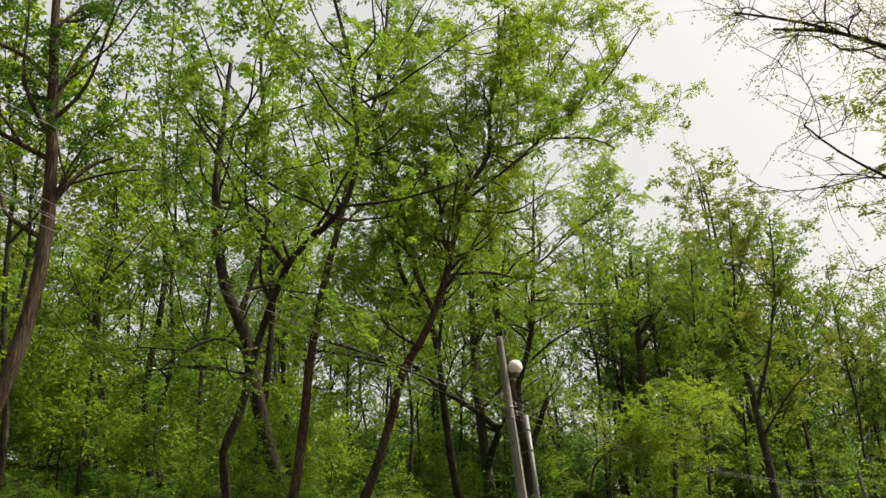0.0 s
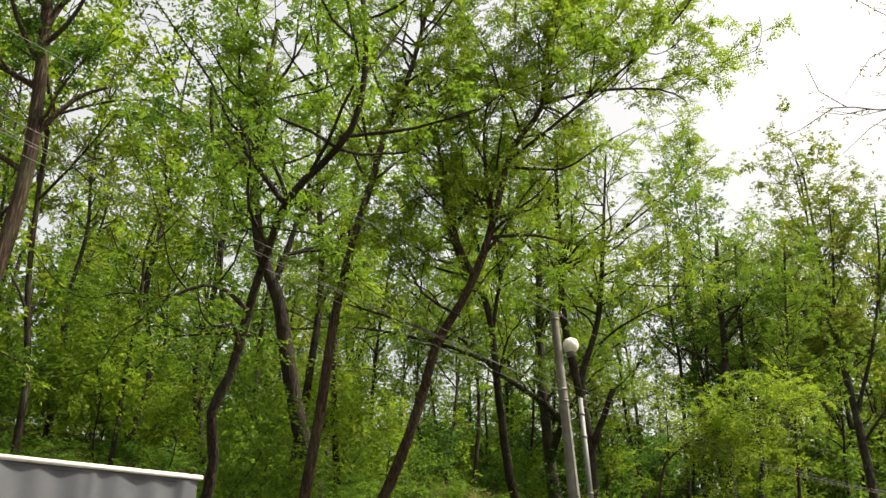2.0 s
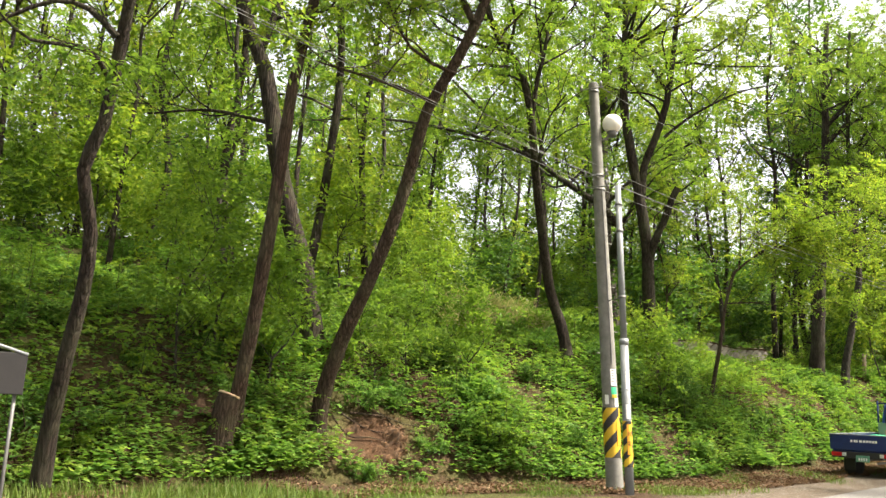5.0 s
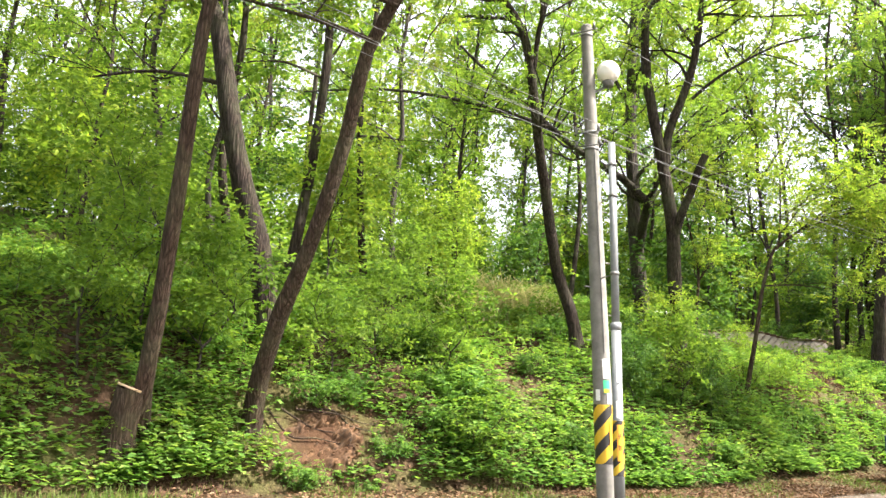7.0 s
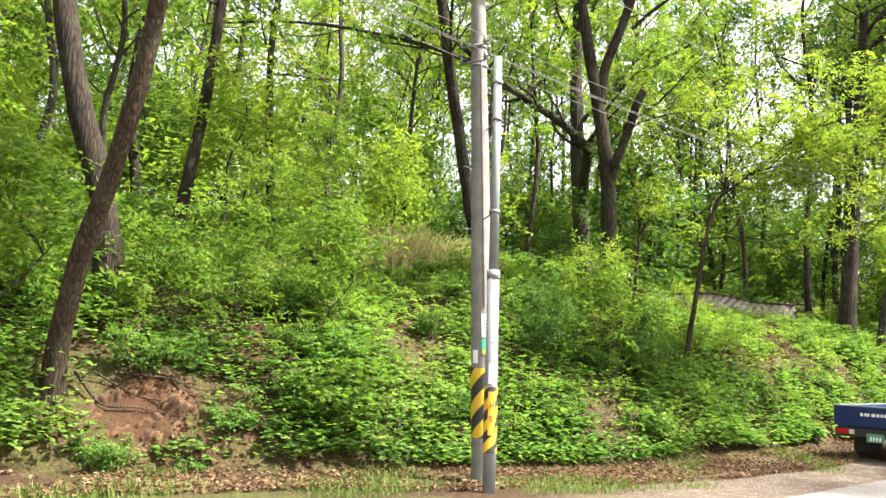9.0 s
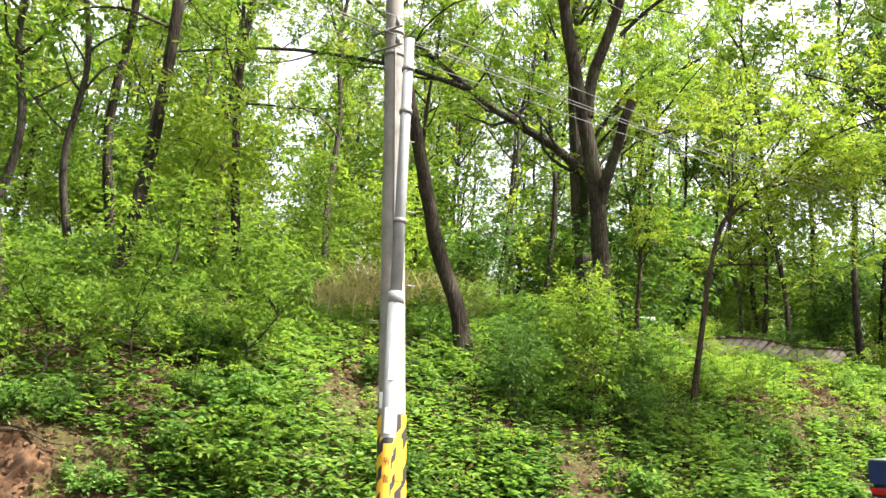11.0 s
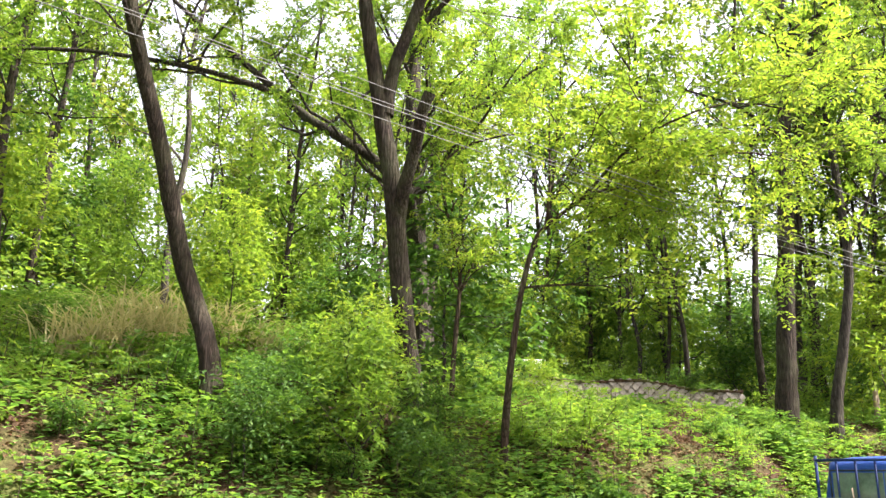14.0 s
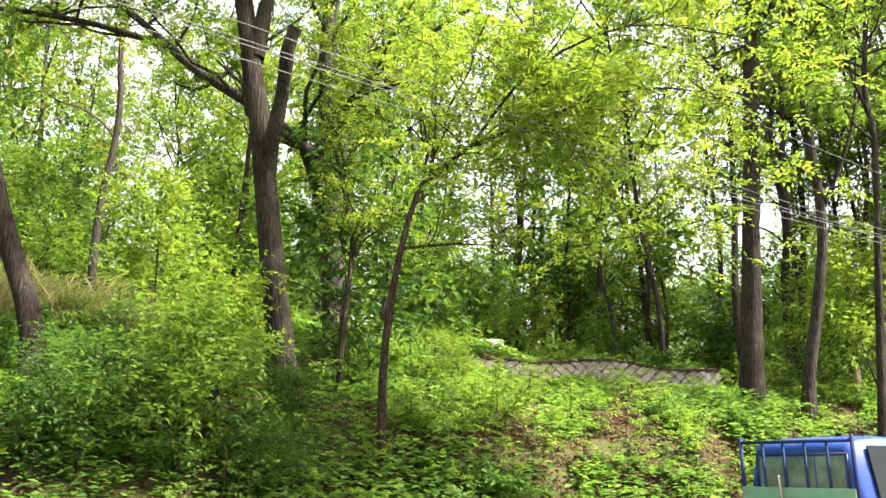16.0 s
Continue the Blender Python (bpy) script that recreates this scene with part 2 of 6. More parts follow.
def thing(name, label, category, at=(0, 0, 0), rz=0.0, rx=0.0, group="", kind=""):
    ob = new(name)
    ob.empty_display_size = 0.1
    ob.matrix_world = pose(*at, rx, 0, rz)
    return tagged(ob, label, category, group, kind)


def array_mesh(name, verts, faces, mat, parent=None, smooth=False):
    """One mesh from an (n, 3) array and an (m, 4) array of quads."""
    verts, faces = np.asarray(verts, np.float32), np.asarray(faces, np.int32)
    me = bpy.data.meshes.new(name)
    k = faces.shape[1]
    me.vertices.add(len(verts))
    me.vertices.foreach_set("co", verts.ravel())
    me.loops.add(faces.size)
    me.loops.foreach_set("vertex_index", faces.ravel())
    me.polygons.add(len(faces))
    me.polygons.foreach_set("loop_start", np.arange(0, faces.size, k, dtype=np.int32))
    me.polygons.foreach_set("use_smooth", np.full(len(faces), smooth))
    me.update(calc_edges=True)
    me.validate()
    me.materials.append(mat)
    ob = new(name, me)
    ob.parent = parent
    return ob


def box(bm, lo, hi, bevel=0.0, taper=0.0):
    lo, hi = Vector(lo), Vector(hi)
    r = bmesh.ops.create_cube(bm, size=1.0)
    mid_ = (lo + hi) / 2
    for v in r["verts"]:
        f = 1 - taper if v.co.z > 0 else 1
        v.co = Vector((v.co.x * (hi.x - lo.x) * f, v.co.y * (hi.y - lo.y) * f, v.co.z * (hi.z - lo.z))) + mid_
    if bevel:
        edges = list({e for v in r["verts"] for e in v.link_edges})
        bmesh.ops.bevel(bm, geom=edges, offset=bevel, segments=2, affect="EDGES", profile=0.6)
    return bm


def boxed(name, lo, hi, mat, parent, bevel=0.01, label="", taper=0.0):
    return part(name, box(bmesh.new(), lo, hi, bevel, taper), mat, parent, label)


def rod(bm, a, b, r0, r1=None, sides=10, caps=True):
    a, b = Vector(a), Vector(b)
    r1 = r0 if r1 is None else r1
    q = (b - a).to_track_quat("Z", "Y").to_matrix()
    rings = []
    for p, r in ((a, r0), (b, r1)):
        rings.append([bm.verts.new(p + q @ Vector((r * math.cos(2 * math.pi * i / sides), r * math.sin(2 * math.pi * i / sides), 0))) for i in range(sides)])
    for i in range(sides):
        j = (i + 1) % sides
        f = bm.faces.new((rings[0][i], rings[0][j], rings[1][j], rings[1][i]))
        f.smooth = True
    if caps:
        bm.faces.new(rings[0][::-1])
        bm.faces.new(rings[1])
    return bm


def lathe(bm, profile, sides=20, axis="Z"):
    """Turns (radius, height) pairs about an axis."""
    rings = []
    for r, h in profile:
        ring = []
        for i in range(sides):
            a = 2 * math.pi * i / sides
            p = (r * math.cos(a), r * math.sin(a), h)
            ring.append(bm.verts.new(p if axis == "Z" else (h, p[0], p[1])))
        rings.append(ring)
    for lo, hi in zip(rings, rings[1:]):
        for i in range(sides):
            j = (i + 1) % sides
            f = bm.faces.new((lo[i], lo[j], hi[j], hi[i]))
            f.smooth = True
    bm.faces.new(rings[0][::-1])
    bm.faces.new(rings[-1])
    return bm


def curve_points(points, step=0.35):
    """A smooth line through a few points."""
    p = np.asarray(points, float)
    p = np.vstack([2 * p[0] - p[1], p, 2 * p[-1] - p[-2]])
    out = []
    for i in range(1, len(p) - 2):
        n = max(2, int(np.linalg.norm(p[i + 1] - p[i]) / step))
        t = np.arange(n)[:, None] / n
        a, b, c, d = p[i - 1 : i + 3]
        out.append(0.5 * (2 * b + (c - a) * t + (2 * a - 5 * b + 4 * c - d) * t**2 + (3 * b - a - 3 * c + d) * t**3))
    return np.vstack([*out, p[-2][None]])


def tube(line, radii, sides=8, rough=0.0, rng=RNG):
    """Vertices and quads of a tapered tube along a line."""
    line = np.asarray(line)
    n = len(line)
    tang = np.gradient(line, axis=0)
    tang /= np.linalg.norm(tang, axis=1)[:, None] + 1e-9
    ref = np.where(np.abs(tang[:, 2:]) > 0.9, [[1.0, 0, 0]], [[0, 0, 1.0]])
    u = np.cross(tang, ref)
    for i in range(1, n):
        u[i] = u[i - 1] - tang[i] * (u[i - 1] @ tang[i])
    u /= np.linalg.norm(u, axis=1)[:, None] + 1e-9
    w = np.cross(tang, u)
    a = np.arange(sides) * 2 * np.pi / sides
    r = np.asarray(radii)[:, None] * (1 + rough * rng.standard_normal((n, sides)))
    v = line[:, None] + r[..., None] * (np.cos(a)[None, :, None] * u[:, None] + np.sin(a)[None, :, None] * w[:, None])
    i, j = np.meshgrid(np.arange(n - 1), np.arange(sides), indexing="ij")
    k = (j + 1) % sides
    f = np.stack([i * sides + j, i * sides + k, (i + 1) * sides + k, (i + 1) * sides + j], -1).reshape(-1, 4)
    return v.reshape(-1, 3), f


def joined(pieces):
    v, f, n = [], [], 0
    for a, b in pieces:
        v.append(a)
        f.append(b + n)
        n += len(a)
    return np.vstack(v), np.vstack(f)


def kites(base, along, side, length, width, fold=0.12):
    """Leaf-shaped quads: base point, unit direction, unit side, length and width of each."""
    up = np.cross(along, side)
    length, width = np.broadcast_to(length, len(base))[:, None], np.broadcast_to(width, len(base))[:, None]
    mid_ = base + 0.42 * length * along + fold * width * up
    v = np.stack([base, mid_ + side * width / 2, base + along * length - fold * width * up, mid_ - side * width / 2], 1)
    return v.reshape(-1, 3), np.arange(4 * len(base)).reshape(-1, 4)


def unit(v):
    return v / (np.linalg.norm(v, axis=-1, keepdims=True) + 1e-9)


def sprays(base, along, length, leaflets, rng, leaf=0.07, wide=0.45, droop=0.35):
    """Feathered leaves: pairs of leaflets along a drooping stalk."""
    n = len(base)
    length = np.broadcast_to(length, n)
    side = unit(np.cross(along, np.array([0, 0, 1.0])) + 0.25 * rng.standard_normal((n, 3)))
    up = unit(np.cross(side, along))
    vs = []
    for k in range(leaflets):
        s = (k // 2 + 0.6) / (leaflets / 2 + 0.3)
        sgn = 1 if k % 2 else -1
        last = k == leaflets - 1
        p = base + (length * s)[:, None] * along
        p[:, 2] -= droop * length * s * s
        d = along * (1.0 if last else 0.45) + side * (0 if last else sgn) - up * 0.1 + 0.18 * rng.standard_normal((n, 3))
        d[:, 2] -= droop * s
        d = unit(d)
        sd = unit(np.cross(up + 0.35 * rng.standard_normal((n, 3)), d))
        vs.append(kites(p, d, sd, leaf * rng.uniform(0.75, 1.2, n), leaf * wide * rng.uniform(0.8, 1.2, n))[0])
    v = np.vstack(vs)
    return v, np.arange(len(v)).reshape(-1, 4)


# ---- lie of the land ----
def centre_x(y):
    s = np.maximum(np.asarray(y, float) - 18, 0)
    return -2.5 + 0.05 * s + 0.0028 * s * s


def foot_x(y):
    """The line along which the bank meets the verge."""
    y = np.asarray(y, float)
    return np.where(y < 45, np.interp(y, [0, 15, 18.5, 21, 25, 28, 34, 42, 45], [-11.5, -11.4, -11.0, -9.9, -8.85, -8.2, -7.7, -6.7, -6.0]), centre_x(y) - 6.9)


def lie(x, y):
    """Height of the ground."""
    x, y = np.asarray(x, float), np.asarray(y, float)
    road = 0.033 * np.clip(y - 25, 0, 60) + 0.0
    d = foot_x(y) - x
    rise = np.interp(d, [0, 0.25, 1, 2, 3, 4.2, 9, 14, 40, 90], [0, 0.18, 0.92, 1.75, 2.4, 2.85, 4.25, 5.5, 10.5, 14.0])
    upper = np.interp(d, [0, 0.25, 1, 2, 3, 4.2, 9, 14, 40, 90], [0, 0.2, 1.1, 2.15, 2.75, 3.0, 3.5, 4.0, 9.0, 13.0])
    w = np.clip((y - 34) / 6, 0, 1)
    rise = rise + (upper - rise) * w * w * (3 - 2 * w)
    lump = np.sin(1.3 * x + 0.7 * y) * np.cos(0.9 * y - 0.5 * x) * 0.09 + np.sin(0.31 * x - 0.43 * y) * 0.16
    right = np.clip(x - centre_x(y) - 5.5, 0, 60)
    along, behind = (x + 18.2) * 0.549 + (y - 39.5) * 0.836, -(x + 18.2) * 0.836 + (y - 39.5) * 0.549
    terrace = 0.6 * np.clip((behind - 0.12) / 0.3, 0, 1) * np.clip((along + 1.5) / 1.5, 0, 1) * np.clip((10.0 - along) / 1.5, 0, 1) * np.clip((9 - behind) / 6, 0, 1)
    mound = 0.7 * np.exp(-(((x + 20.2) / 1.8) ** 2) - ((y - 41.0) / 2.2) ** 2) + 0.5 * np.exp(-(((x + 16.2) / 2.0) ** 2) - ((y - 34.5) / 2.2) ** 2)
    return road + rise + terrace + mound + lump * np.clip(d, 0, 1.2) + 0.04 * np.clip(-d, 0, 1) * np.sin(2.1 * y + x) * np.clip(-d - 0.2, 0, 1) * 0.3 - 0.03 * right


# ---- ground and road ----
def spaced(*runs):
    return np.concatenate([np.arange(a, b, s) for a, b, s in runs])


def build_ground():
    gx = np.append(spaced((-600, -120, 60), (-120, -32, 6), (-32, -15, 0.8), (-15, -5, 0.22), (-5, 8, 1.0), (8, 120, 8), (120, 601, 60)), 640)
    gy = np.append(spaced((-400, -60, 50), (-60, 4, 4), (4, 50, 0.3), (50, 95, 1.5), (95, 240, 10), (240, 640, 60)), 700)
    x, y = np.meshgrid(gx, gy)
    z = lie(x, y)
    d = foot_x(y) - x
    rough = np.clip(d * 2, 0, 1) * (np.abs(x) < 40)
    z = z + rough * 0.05 * RNG.standard_normal(z.shape) * (d < 14)
    n, m = x.shape
    i, j = np.meshgrid(np.arange(n - 1), np.arange(m - 1), indexing="ij")
    q = np.stack([i * m + j, i * m + j + 1, (i + 1) * m + j + 1, (i + 1) * m + j], -1).reshape(-1, 4)
    ob = array_mesh("ground", np.stack([x, y, z], -1).reshape(-1, 3), q, M_GROUND, None, True)
    edge = centre_x(y) - 3.3
    gravel = np.clip(1.35 - np.abs(x - edge + 0.5) / 1.3 + np.clip((y - 24) / 6, -0.5, 0.6), 0, 1) * (d < 0.1) * np.clip((y - 8) / 6, 0.3, 1)
    soil = np.clip(1.4 - np.hypot((x + 11.5) / 0.45, (y - 18.9) / 0.8) + 0.25 * RNG.standard_normal(x.shape), 0, 1)
    trail = np.abs((x + 9.2) - (y - 34.5) * -0.42 + 0.2 * np.sin(1.7 * y)) < 0.24
    soil = np.maximum(soil, 0.2 * trail * (y > 34) * (y < 42))
    col = np.stack([gravel, soil, 0 * x, 0 * x + 1], -1).astype(np.float32)
    att = ob.data.attributes.new("cover", "FLOAT_COLOR", "POINT")
    att.data.foreach_set("color", col.ravel())
    tagged(ob, "leaf-strewn woodland ground with gravel verge", "ground", kind="structure")


def strip(name, offsets, ys, lift, mat, label, category):
    """A band laid along the road, with sides."""
    rows = []
    for y in ys:
        c = float(centre_x(y))
        pts = [(c + offsets[0] + 0.05 * math.sin(3 * y) * (lift < 0.022), -0.05)]
        pts += [(c + offsets[0], lift), (c + offsets[1], lift), (c + offsets[1], -0.05)]
        rows.append([(px, y, 0.033 * min(max(y - 25, 0), 60) + pz) for px, pz in pts])
    v = np.array(rows)
    n, m = len(ys), 4
    i, j = np.meshgrid(np.arange(n - 1), np.arange(m - 1), indexing="ij")
    q = np.stack([i * m + j, i * m + j + 1, (i + 1) * m + j + 1, (i + 1) * m + j], -1).reshape(-1, 4)
    return tagged(array_mesh(name, v.reshape(-1, 3), q, mat), label, category, kind="structure")


build_ground()
road_y = np.append(spaced((-80, 10, 5), (10, 75, 0.7), (75, 130, 3)), 130)
strip("road", (-3.3, 3.3), road_y, 0.02, M_ASPHALT, "worn grey asphalt road with faint cracks", "road")
strip("road_marking", (-0.08, 0.08), road_y, 0.026, M_YELLOW, "worn yellow centre line on the asphalt", "road marking")


# ---- trees ----
def grow(rng, p, d, length, wander=0.3, lift=0.12, n=5):
    pts = [np.array(p, float)]
    d = unit(np.array(d, float))
    for _ in range(n):
        d = unit(d + wander * rng.standard_normal(3) + np.array([0, 0, lift]))
        pts.append(pts[-1] + d * length / n)
    return np.array(pts)


def build_tree(label, limbs, bark, leaf_mat, rng, branches=24, reach=(1.6, 3.6), twigs=7, tufts=9, leaflets=7, leaf=0.075, start=0.35,
               name="tree", group="", lift=0.12, spray=(0.16, 0.28), sides=10, wide=0.45, lean=(0, 0), from_limbs=None, bushy=1.0, thick=0.8, fine=True):
    base = np.array(limbs[0][0][0], float)
    root = thing(name, label, "tree", base, group=group)
    lines = []
    for k, (pts, r0, r1) in enumerate(limbs):
        line = curve_points(np.array(pts) - base)
        s = np.linspace(0, 1, len(line))
        rad = (r0 + (r1 - r0) * s) * (1 if k == 0 else thick)
        if k == 0:
            rad = rad * thick * (1 + 0.35 * np.exp(-s * len(line)))
            line[0, 2] -= 0.35
        v, f = tube(line, rad, sides if k == 0 else max(6, sides - 2), 0.05, rng)
        array_mesh("trunk" if k == 0 else "limb", v, f, bark, root, True)
        lines.append((line, rad))
    pick = from_limbs or range(len(lines))
    total = sum(len(lines[k][0]) for k in pick)
    wood, bases, ways = [], [], []
    for k in pick:
        line, rad = lines[k]
        for _ in range(max(2, round(branches * len(line) / total))):
            s = rng.uniform(start if k == 0 else min(start, 0.2), 1.0)
            i = min(int(s * (len(line) - 1)), len(line) - 2)
            t = unit(line[i + 1] - line[i])
            a = rng.uniform(0, 2 * np.pi)
            d = np.array([math.cos(a) + lean[0], math.sin(a) + lean[1], rng.uniform(-0.1, 0.5)]) + 0.5 * t
            length = rng.uniform(*reach)
            b = grow(rng, line[i], d, length, 0.28, lift, 6)
            r = min(rad[i] * 0.55, 0.012 + 0.011 * length)
            bl = curve_points(b, 0.4 if fine else 1.2)
            wood.append(tube(bl, np.linspace(r, 0.006, len(bl)), 5 if fine else 3))
            for _ in range(twigs):
                u = rng.uniform(0.3, 1.0)
                q = b[0] + 0
                f = u * (len(b) - 1)
                j = min(int(f), len(b) - 2)
                q = b[j] + (b[j + 1] - b[j]) * (f - j)
                tw = grow(rng, q, unit(b[j + 1] - b[j]) * 0.6 + rng.standard_normal(3) * [1, 1, 0.5], rng.uniform(0.5, 1.25) * bushy, 0.3, 0.05, 4)
                if fine:
                    wood.append(tube(tw[::2], np.linspace(0.007, 0.003, len(tw[::2])), 3))
                g = rng.uniform(0.1, 1.0, tufts) * (len(tw) - 1)
                jj = np.minimum(g.astype(int), len(tw) - 2)
                bases.append(tw[jj] + (tw[jj + 1] - tw[jj]) * (g - jj)[:, None])
                w = unit(tw[jj + 1] - tw[jj]) * 0.5 + rng.standard_normal((tufts, 3)) * [0.8, 0.8, 0.45]
                ways.append(unit(w))
    v, f = joined(wood)
    tagged(array_mesh("twigwork", v, f, bark, root, True), kind="stuff")
    bases, ways = np.vstack(bases), np.vstack(ways)
    v, f = sprays(bases, ways, rng.uniform(*spray, len(bases)), leaflets, rng, leaf, wide)
    tagged(array_mesh("crown", v, f, leaf_mat, root), kind="stuff")
    return root


def rng_of(k):
    return np.random.default_rng(100 + k)


NEAR = dict(branches=42, twigs=8, tufts=12, leaflets=7, leaf=0.092, reach=(1.8, 4.4))
# dark, crooked tree that forks over the verge
build_tree("crooked dark-barked tree leaning towards the road", [
    ([(-11.1, 12.4, 0.5), (-10.64, 12.28, 1.77), (-10.35, 12.23, 2.51), (-10.12, 12.11, 3.21), (-10.02, 11.86, 3.89), (-9.74, 11.89, 4.45), (-9.42, 11.8, 5.31), (-9.1, 11.68, 5.99), (-8.28, 11.27, 6.84), (-7.66, 11.26, 7.25), (-7.08, 11.21, 7.68), (-6.84, 11.15, 8.5), (-6.7, 10.8, 9.8), (-6.9, 10.4, 11.6)], 0.125, 0.035),
    ([(-8.35, 11.24, 6.81), (-8.67, 10.93, 7.37), (-8.97, 10.69, 7.81), (-9.21, 10.49, 7.79), (-9.3, 10.4, 8.7)], 0.06, 0.03),
    ([(-9.27, 11.67, 5.33), (-9.49, 11.41, 5.63), (-9.74, 11.12, 5.68), (-10.01, 10.8, 5.44), (-10.23, 10.55, 5.19)], 0.05, 0.02),
    ([(-7.3, 11.2, 7.6), (-6.3, 11.7, 7.7), (-5.4, 12.0, 7.9)], 0.04, 0.02)],
    M_BARK, M_LEAF, rng_of(1), **{**NEAR, "branches": 23})
build_tree("tall dark oak with heavy deep-green foliage", [
    ([(-12.9, 8.4, 1.3), (-12.4, 8.7, 3.0), (-12.07, 8.96, 4.63), (-11.93, 9.15, 5.96), (-11.89, 9.21, 7.76), (-12.03, 9.02, 10.41), (-12.13, 8.88, 12.28), (-12.2, 8.8, 16.0)], 0.2, 0.06),
    ([(-11.88, 9.22, 8.03), (-11.59, 9.58, 8.79), (-11.3, 9.92, 9.1)], 0.07, 0.03),
    ([(-12.0, 9.06, 10.06), (-11.76, 9.37, 11.28), (-11.64, 9.52, 11.86)], 0.07, 0.03),
    ([(-12.0, 9.1, 8.9), (-12.8, 8.2, 9.4), (-13.6, 7.2, 9.3)], 0.07, 0.03)],
    M_BARK_RED, M_LEAF_DARK, rng_of(13), start=0.42, **{**NEAR, "branches": 24})
# the trunk beside a cut stump
build_tree("slender brown-barked tree beside a cut stump", [
    ([(-12.15, 16.05, 0.5), (-11.86, 15.9, 1.35), (-11.55, 15.82, 2.6), (-11.28, 15.75, 3.9), (-11.06, 15.69, 5.0), (-10.9, 15.66, 6.4), (-10.65, 15.85, 8.4), (-10.4, 16.1, 9.9), (-10.2, 16.25, 11.2), (-9.8, 16.6, 12.9), (-9.5, 16.9, 15.2), (-9.4, 17.1, 17.3)], 0.16, 0.045),
    ([(-10.05, 16.4, 11.7), (-9.5, 16.8, 12.2), (-9.1, 17.2, 12.9)], 0.06, 0.03)],
    M_BARK_RED, M_LEAF, rng_of(2), start=0.55, **{**NEAR, "branches": 26})
build_tree("thick dark tree with furrowed bark on the bank", [
    ([(-13.9, 19.35, 2.6), (-13.97, 19.25, 3.07), (-14.12, 19.02, 4.34), (-14.31, 18.72, 5.3), (-14.57, 18.4, 6.9), (-14.85, 18.15, 8.5), (-15.33, 17.7, 10.15), (-15.7, 17.6, 13.0), (-15.6, 17.8, 17.5)], 0.3, 0.08),
    ([(-14.95, 18.09, 9.1), (-14.75, 18.3, 10.2), (-14.5, 18.6, 12.0)], 0.13, 0.05),
    ([(-14.65, 18.3, 7.3), (-15.6, 17.4, 7.5), (-16.8, 16.6, 7.4)], 0.06, 0.025)],
    M_BARK, M_LEAF, rng_of(3), start=0.5, **{**NEAR, "branches": 34})
# leaning tree over the earth hollow
build_tree("leaning tree with exposed roots above the bare earth", [
    ([(-11.95, 17.8, 0.85), (-11.85, 17.75, 1.4), (-11.52, 17.68, 2.15), (-11.19, 17.65, 2.77), (-10.6, 17.68, 3.85), (-10.0, 17.63, 5.2), (-9.55, 17.55, 6.4), (-9.02, 17.63, 7.2), (-8.51, 17.74, 8.3), (-8.2, 17.9, 9.6), (-7.93, 18.08, 10.9), (-7.3, 18.45, 12.08), (-7.2, 18.51, 13.33), (-6.9, 18.7, 15.0), (-6.8, 18.8, 16.6)], 0.18, 0.04),
    ([(-8.7, 17.62, 7.83), (-9.01, 17.44, 8.68), (-9.12, 17.37, 9.77), (-9.35, 17.24, 10.77), (-9.8, 17.2, 13.5)], 0.085, 0.03),
    ([(-8.36, 17.82, 9.08), (-8.43, 17.78, 10.19), (-8.47, 17.76, 11.35), (-8.35, 17.83, 12.6)], 0.07, 0.025),
    ([(-7.29, 18.45, 12.15), (-6.22, 19.09, 12.52), (-4.88, 19.88, 12.57), (-4.36, 20.19, 12.25)], 0.06, 0.02),
    ([(-7.2, 18.51, 13.33), (-6.26, 19.06, 13.87), (-5.65, 19.43, 14.6), (-4.9, 19.8, 15.8)], 0.05, 0.02),
    ([(-9.25, 17.4, 6.41), (-10.01, 16.85, 6.77), (-11.04, 16.24, 7.15)], 0.05, 0.02),
    ([(-9.01, 17.6, 6.95), (-9.62, 17.08, 7.39), (-10.17, 16.76, 8.7)], 0.045, 0.015),
    ([(-7.87, 18.11, 11.19), (-7.26, 18.47, 11.33), (-6.85, 18.72, 10.88)], 0.04, 0.015),
    ([(-8.0, 18.0, 10.6), (-6.0, 18.2, 11.8), (-4.2, 18.6, 13.2), (-3.0, 18.9, 14.8)], 0.05, 0.02)],
    M_BARK_RED, M_LEAF_YELLOW, rng_of(4), start=0.5, branches=105, twigs=8, tufts=12, leaflets=7, leaf=0.094, reach=(1.8, 4.0))
build_tree("dark tree leaning over the top of the bank", [
    ([(-12.1, 26.9, 2.9), (-12.25, 26.7, 3.8), (-12.42, 26.38, 4.7), (-12.35, 25.7, 6.5), (-12.2, 25.15, 7.7), (-12.1, 24.8, 8.6), (-12.2, 24.4, 10.05), (-12.7, 23.6, 11.4), (-13.1, 23.3, 13.8), (-13.3, 23.2, 16.5)], 0.19, 0.05),
    ([(-12.1, 24.75, 8.9), (-11.85, 24.6, 10.05), (-11.7, 24.7, 10.9), (-11.4, 24.9, 14.5)], 0.08, 0.03),
    ([(-12.2, 25.2, 7.6), (-11.3, 24.2, 8.5), (-10.4, 23.6, 8.9)], 0.05, 0.02)],
    M_BARK, M_LEAF, rng_of(5), start=0.5, **{**NEAR, "branches": 60})
